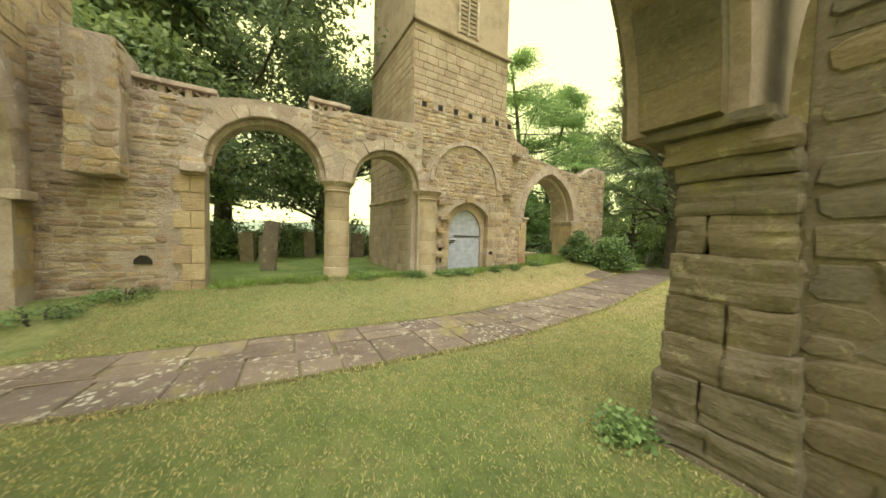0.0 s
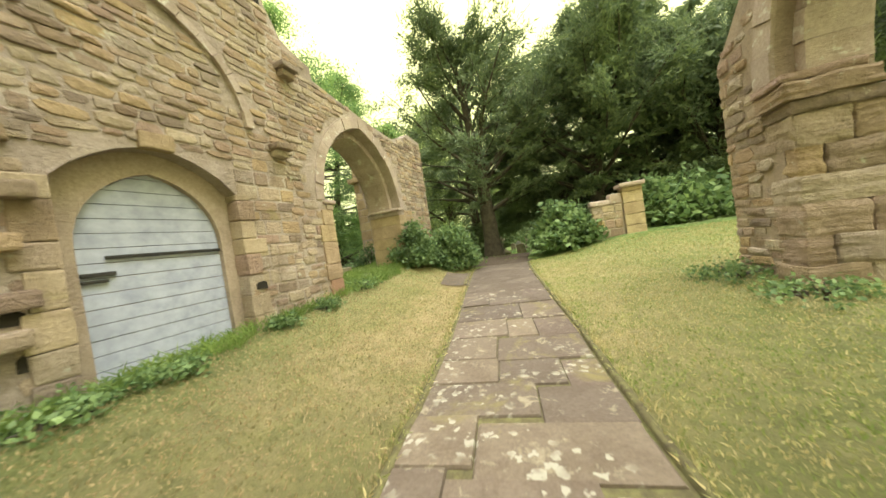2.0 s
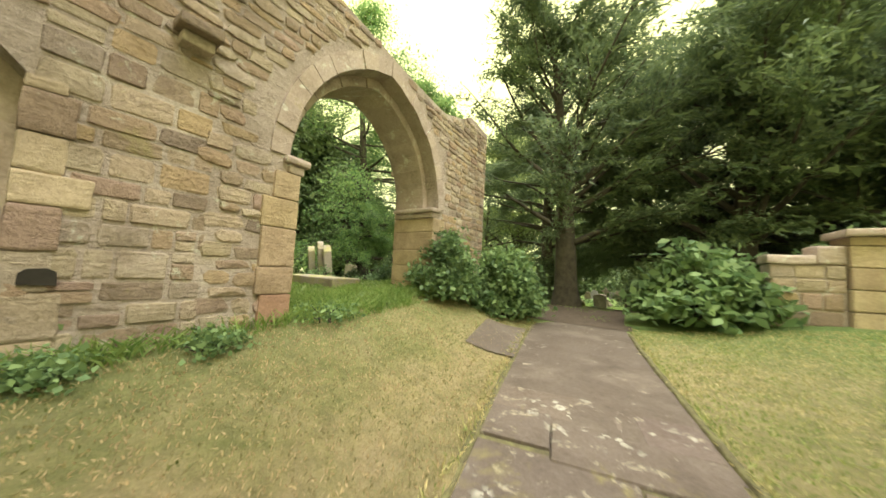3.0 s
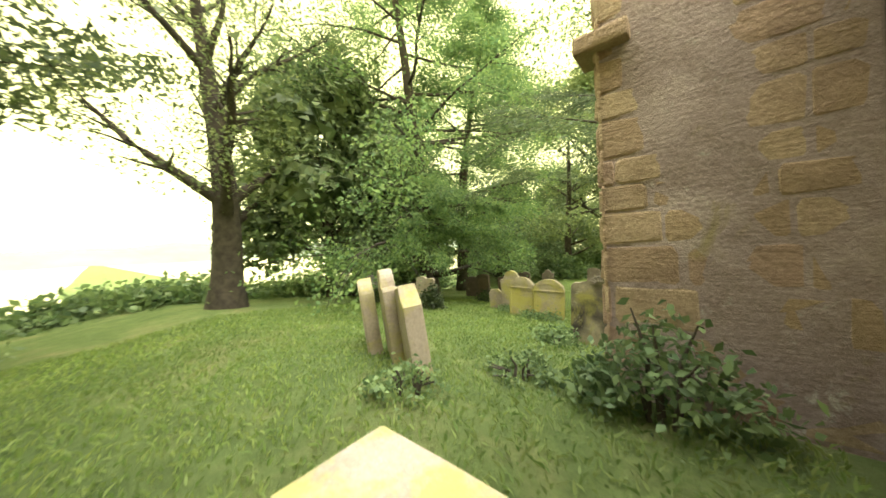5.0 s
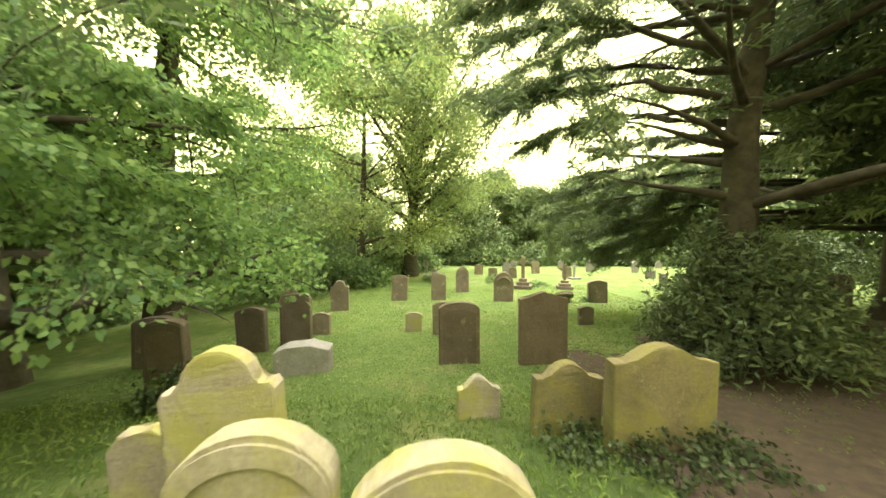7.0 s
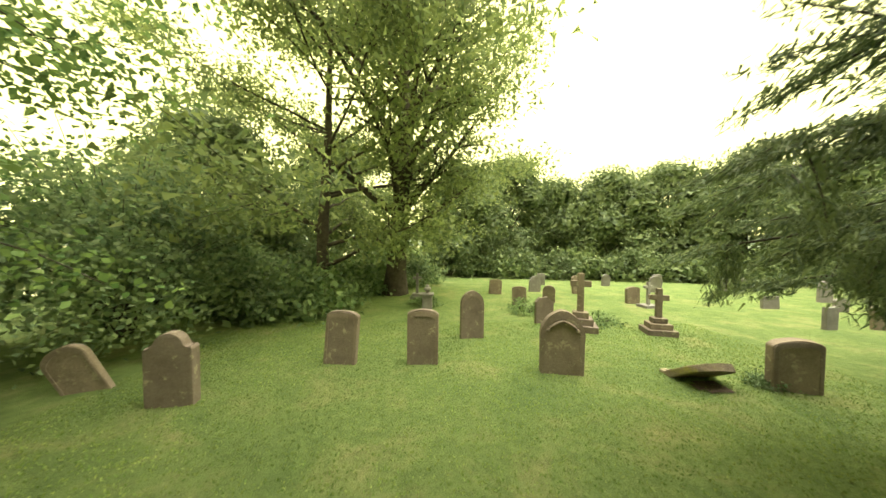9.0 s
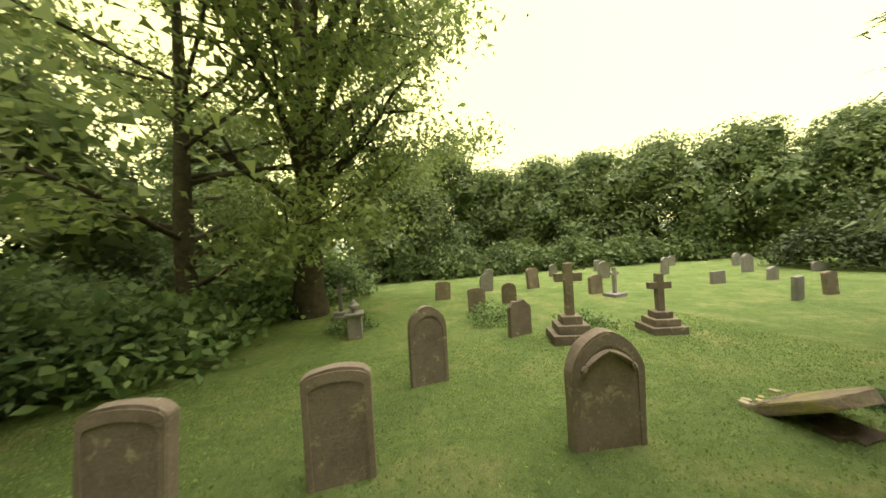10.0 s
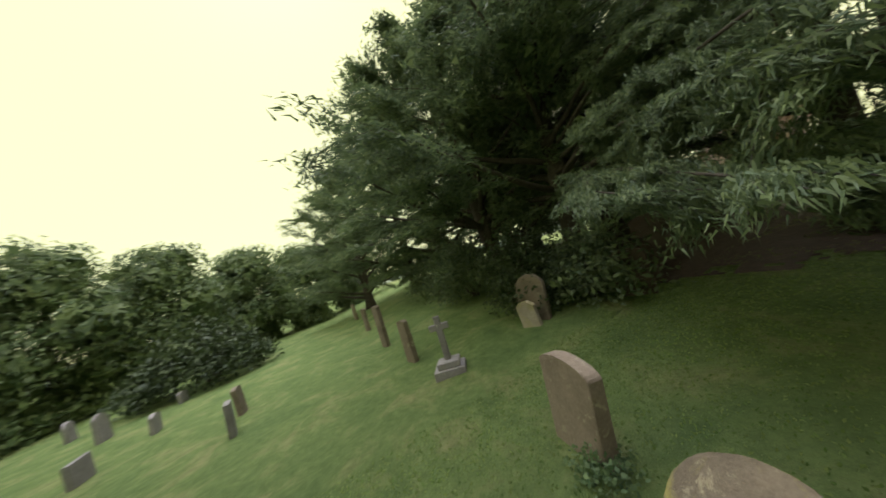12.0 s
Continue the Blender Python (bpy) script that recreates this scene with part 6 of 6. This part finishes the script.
# ---- ground cover ----
def patch(name, inside, x0, x1, y0, y1, step, mat, label, lift=0.014):
    vs, fs, at = [], [], {}

    def vert(i, j):
        if (i, j) not in at:
            px, py = x0 + i * step, y0 + j * step
            px += 0.3 * step * noise.noise(Vector((px * 3, py * 3, 1)))
            py += 0.3 * step * noise.noise(Vector((px * 3, py * 3, 7)))
            at[i, j] = len(vs)
            vs.append((px, py, ground_z(px, py) + lift))
        return at[i, j]

    for i in range(int((x1 - x0) / step)):
        for j in range(int((y1 - y0) / step)):
            if inside(x0 + (i + 0.5) * step, y0 + (j + 0.5) * step):
                fs.append((vert(i, j), vert(i + 1, j), vert(i + 1, j + 1), vert(i, j + 1)))
    ob = new(name, mesh_of(name, vs, fs, mat))
    ob.data.shade_smooth()
    return tagged(ob, label, "ground", kind="structure")


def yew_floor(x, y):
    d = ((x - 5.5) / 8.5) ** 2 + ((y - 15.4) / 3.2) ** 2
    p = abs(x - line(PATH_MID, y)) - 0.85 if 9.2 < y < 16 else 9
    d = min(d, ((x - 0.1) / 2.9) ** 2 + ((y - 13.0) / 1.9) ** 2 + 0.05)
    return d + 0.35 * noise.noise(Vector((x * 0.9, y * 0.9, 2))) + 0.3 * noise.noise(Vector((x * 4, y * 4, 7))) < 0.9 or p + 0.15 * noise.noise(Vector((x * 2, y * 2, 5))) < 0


# real bare soil, but its darkness includes painted canopy shade
patch("shaded_bare_earth", yew_floor, -4, 15, 9.2, 21.5, 0.11, M_SHADED_EARTH, "bare brown earth path under the yews, coloured darker for canopy shade")
# dark ground patch that stands in for the shadow beneath the raised slab
patch("slab_shadow", lambda x, y: ((x - 0.98) / 0.27) ** 2 + ((y - 23.0) / 0.24) ** 2 < 1, 0.4, 1.8, 22.2, 23.3, 0.1, M_SHADED_EARTH, "dark earth patch painting the shadow under the fallen slab", 0.02)
sheet("sunk_slab", [(1.47, 6.67), (2.1, 6.7), (1.82, 8.25), (1.22, 7.97)], M_TRACK, "dark bare stone slab sunk in the lawn beside the path", 0.02)
fv = [(x, y, ground_z(x, y) + 0.35) for y in np.linspace(-200, 300, 26) for x in np.linspace(-420, -24, 30)]
ff = [(j * 30 + i, j * 30 + i + 1, (j + 1) * 30 + i + 1, (j + 1) * 30 + i) for j in range(25) for i in range(29)]
tagged(new("field", mesh_of("field", fv, ff, M_FIELD)), "pale ripening field beyond the churchyard hedge", "field", kind="structure")
hv, hf = [], []
for k in range(90):
    a = radians(4 * k)
    h = 16 + 12 * noise.noise(Vector((math.cos(a) * 2, math.sin(a) * 2, 0))) + 6 * noise.noise(Vector((math.cos(a) * 9, math.sin(a) * 9, 0)))
    for r, z in ((430, -8), (520, h), (640, h * 1.25), (760, -12)):
        hv.append((r * math.cos(a), r * math.sin(a), z))
for k in range(90):
    for i in range(3):
        q = (k + 1) % 90
        hf.append((k * 4 + i, q * 4 + i, q * 4 + i + 1, k * 4 + i + 1))
tagged(new("backdrop", mesh_of("backdrop", hv, hf, M_HILL)), "low wooded hills on the horizon, haze put into their colour", "hills", kind="structure")


def blades(name, region, count, h, wide, mat, label, seed, clump=1, lean=0.5):
    """Short grass blades as slim kites over a region: x0, x1, y0, y1 and a test."""
    x0, x1, y0, y1, ok = region
    g = np.random.default_rng(seed)
    px, py = g.uniform(x0, x1, count // clump), g.uniform(y0, y1, count // clump)
    keep = [ok(x, y) for x, y in zip(px, py)]
    px, py = px[keep], py[keep]
    pz = np.array([ground_z(x, y) for x, y in zip(px, py)])
    p = np.repeat(np.stack([px, py, pz], 1), clump, axis=0)
    p[:, :2] += g.normal(size=(len(p), 2)) * 0.035 * (clump > 1)
    n = len(p)
    hh = g.uniform(0.5, 1.3, (n, 1)) * h
    tip = g.normal(size=(n, 2)) * lean
    up = np.concatenate([tip, np.ones((n, 1))], 1)
    up /= np.linalg.norm(up, axis=1, keepdims=True)
    side = np.cross(up, g.normal(size=(n, 3)))
    side /= np.linalg.norm(side, axis=1, keepdims=True) + 1e-9
    q = np.stack([p - [0, 0, 0.01], p + up * hh * 0.4 + side * wide / 2, p + up * hh + np.concatenate([tip * hh * 0.3, -0.15 * hh], 1), p + up * hh * 0.4 - side * wide / 2], axis=1)
    return tagged(new(name, quads_mesh(name, q, mat)), label, "grass", kind="stuff")


def lawn(x, y):
    return not in_path(x, y, 0.05) and 0.1 < x < 8.5


blades("mown_grass", (0.1, 4.2, -5.5, 9.5, lambda x, y: lawn(x, y) and x < line(PATH_MID, y)), 85000, 0.034, 0.009, M_LAWN, "short mown grass scattered with straw clippings", 1)
blades("mown_grass", (2.8, 8.5, -6, 9.5, lambda x, y: lawn(x, y) and x > line(PATH_MID, y)), 120000, 0.036, 0.010, M_LAWN_EAST, "short mown grass, green with dry clippings", 2)
for side in (-1, 1):
    blades("edge_grass", (1.5, 5.2, -8, 9, lambda x, y: 0.745 < side * (x - line(PATH_MID, y)) < 0.86), 60000, 0.06, 0.012, M_LAWN_EAST, "grass fringe along the cut path edge", 12 + side)
blades("long_grass", (-9, -0.9, 4.5, 15.5, lambda x, y: not yew_floor(x, y)), 46000, 0.075, 0.018, M_BLADE, "lush green churchyard grass", 3)
blades("long_grass", (-9, 4, 15, 27, lambda x, y: not yew_floor(x, y)), 60000, 0.035, 0.02, M_BLADE, "green churchyard grass", 4)
blades("tall_grass", (0.0, 0.45, -4.0, 9.5, lambda x, y: x < 0.28 + 0.2 * noise.noise(Vector((0, y * 2, 0)))), 9000, 0.2, 0.016, M_BLADE, "long grass along the wall foot", 5, 5)

blades("tall_grass", (-1.0, 0.45, 5.2, 8.4, lambda x, y: noise.noise(Vector((x * 2, y * 2, 9))) > -0.1), 7000, 0.16, 0.014, M_BLADE, "lush long grass in the open archway", 6, 5)

blades("sparse_grass", (-3.5, 3, 10, 18, lambda x, y: yew_floor(x, y) and noise.noise(Vector((x * 1.5, y * 1.5, 4))) > 0.05), 9000, 0.05, 0.016, M_BLADE, "thin grass on the bare earth", 8)

# weeds and seedlings along the wall foot
for i, (x, y, r, h) in enumerate(((0.35, 2.2, 0.28, 0.22), (0.33, 3.5, 0.16, 0.2), (0.36, 4.3, 0.2, 0.2), (0.3, 1.5, 0.3, 0.2), (0.5, -5.2, 0.4, 0.35), (1.2, -5.9, 0.5, 0.4), (0.3, 5.4, 0.3, 0.3), (6.2, 4.3, 0.4, 0.25), (6.0, 5.3, 0.4, 0.3), (0.3, 0.5, 0.3, 0.2), (0.15, -0.8, 0.3, 0.2), (-2.9, 9.1, 0.35, 0.4), (-3.5, 8.1, 0.3, 0.45), (6.5, -0.6, 0.22, 0.16))):
    bush("weed_clump", (x, y), r, r, h * 0.75, M_ELDER, "leafy green weeds at the foot of the stones", 200 + i, 18, 34, 0.035, 0.07, "weeds", 1.5)
for i, (x, y, r, h) in enumerate(((-3.1, 10.65, 0.22, 0.22), (-1.75, 10.6, 0.42, 0.6), (-4.2, 29.2, 0.6, 0.5), (1.2, 27.0, 0.6, 0.35), (-0.6, 28.4, 0.7, 0.6))):
    bush("weed_clump", (x, y), r, r, h, M_ELDER, "long weeds growing round the graves", 230 + i, 26, 40, 0.042, 0.1, "weeds", 1.8)
for i, (x, y, r, h) in enumerate(((-2.75, 14.4, 0.3, 0.14), (-2.2, 14.1, 0.34, 0.18), (-1.7, 14.1, 0.3, 0.16), (-4.35, 12.7, 0.2, 0.1), (-3.9, 12.65, 0.22, 0.12), (-5.3, 13.4, 0.22, 0.1), (-7.9, 12.4, 0.4, 0.2), (1.9, 23.02, 0.18, 0.08))):
    bush("weed_clump", (x, y), r, r, h, M_IVY if i < 3 else M_ELDER, "low ivy and weeds at the foot of the headstones", 260 + i, 22, 34, 0.035, 0.08, "weeds", 1.3)
for i, (x, y, z0, r) in enumerate(((-0.25, 8.35, 4.2, 0.3), (-0.3, 8.9, 4.15, 0.35))):
    ob = bush("wall_plant", (x, y), r, r, 0.35, M_BEECH, "small plants growing on the broken wall head", 240 + i, 16, 30, 0.06, 0.09, "plant", 1.4)
    ob.location.z = z0
for i, (x, y, h) in enumerate(((-7.0, 12.1, 0.8), (-9.3, 11.85, 0.85), (-7.3, 15.5, 0.5))):
    bush("ivy", (x + 0.15, y), 0.28, 0.22, h, M_IVY, "ivy climbing over a headstone", 250 + i, 40, 40, 0.055, 0.09, "ivy", 1.2)
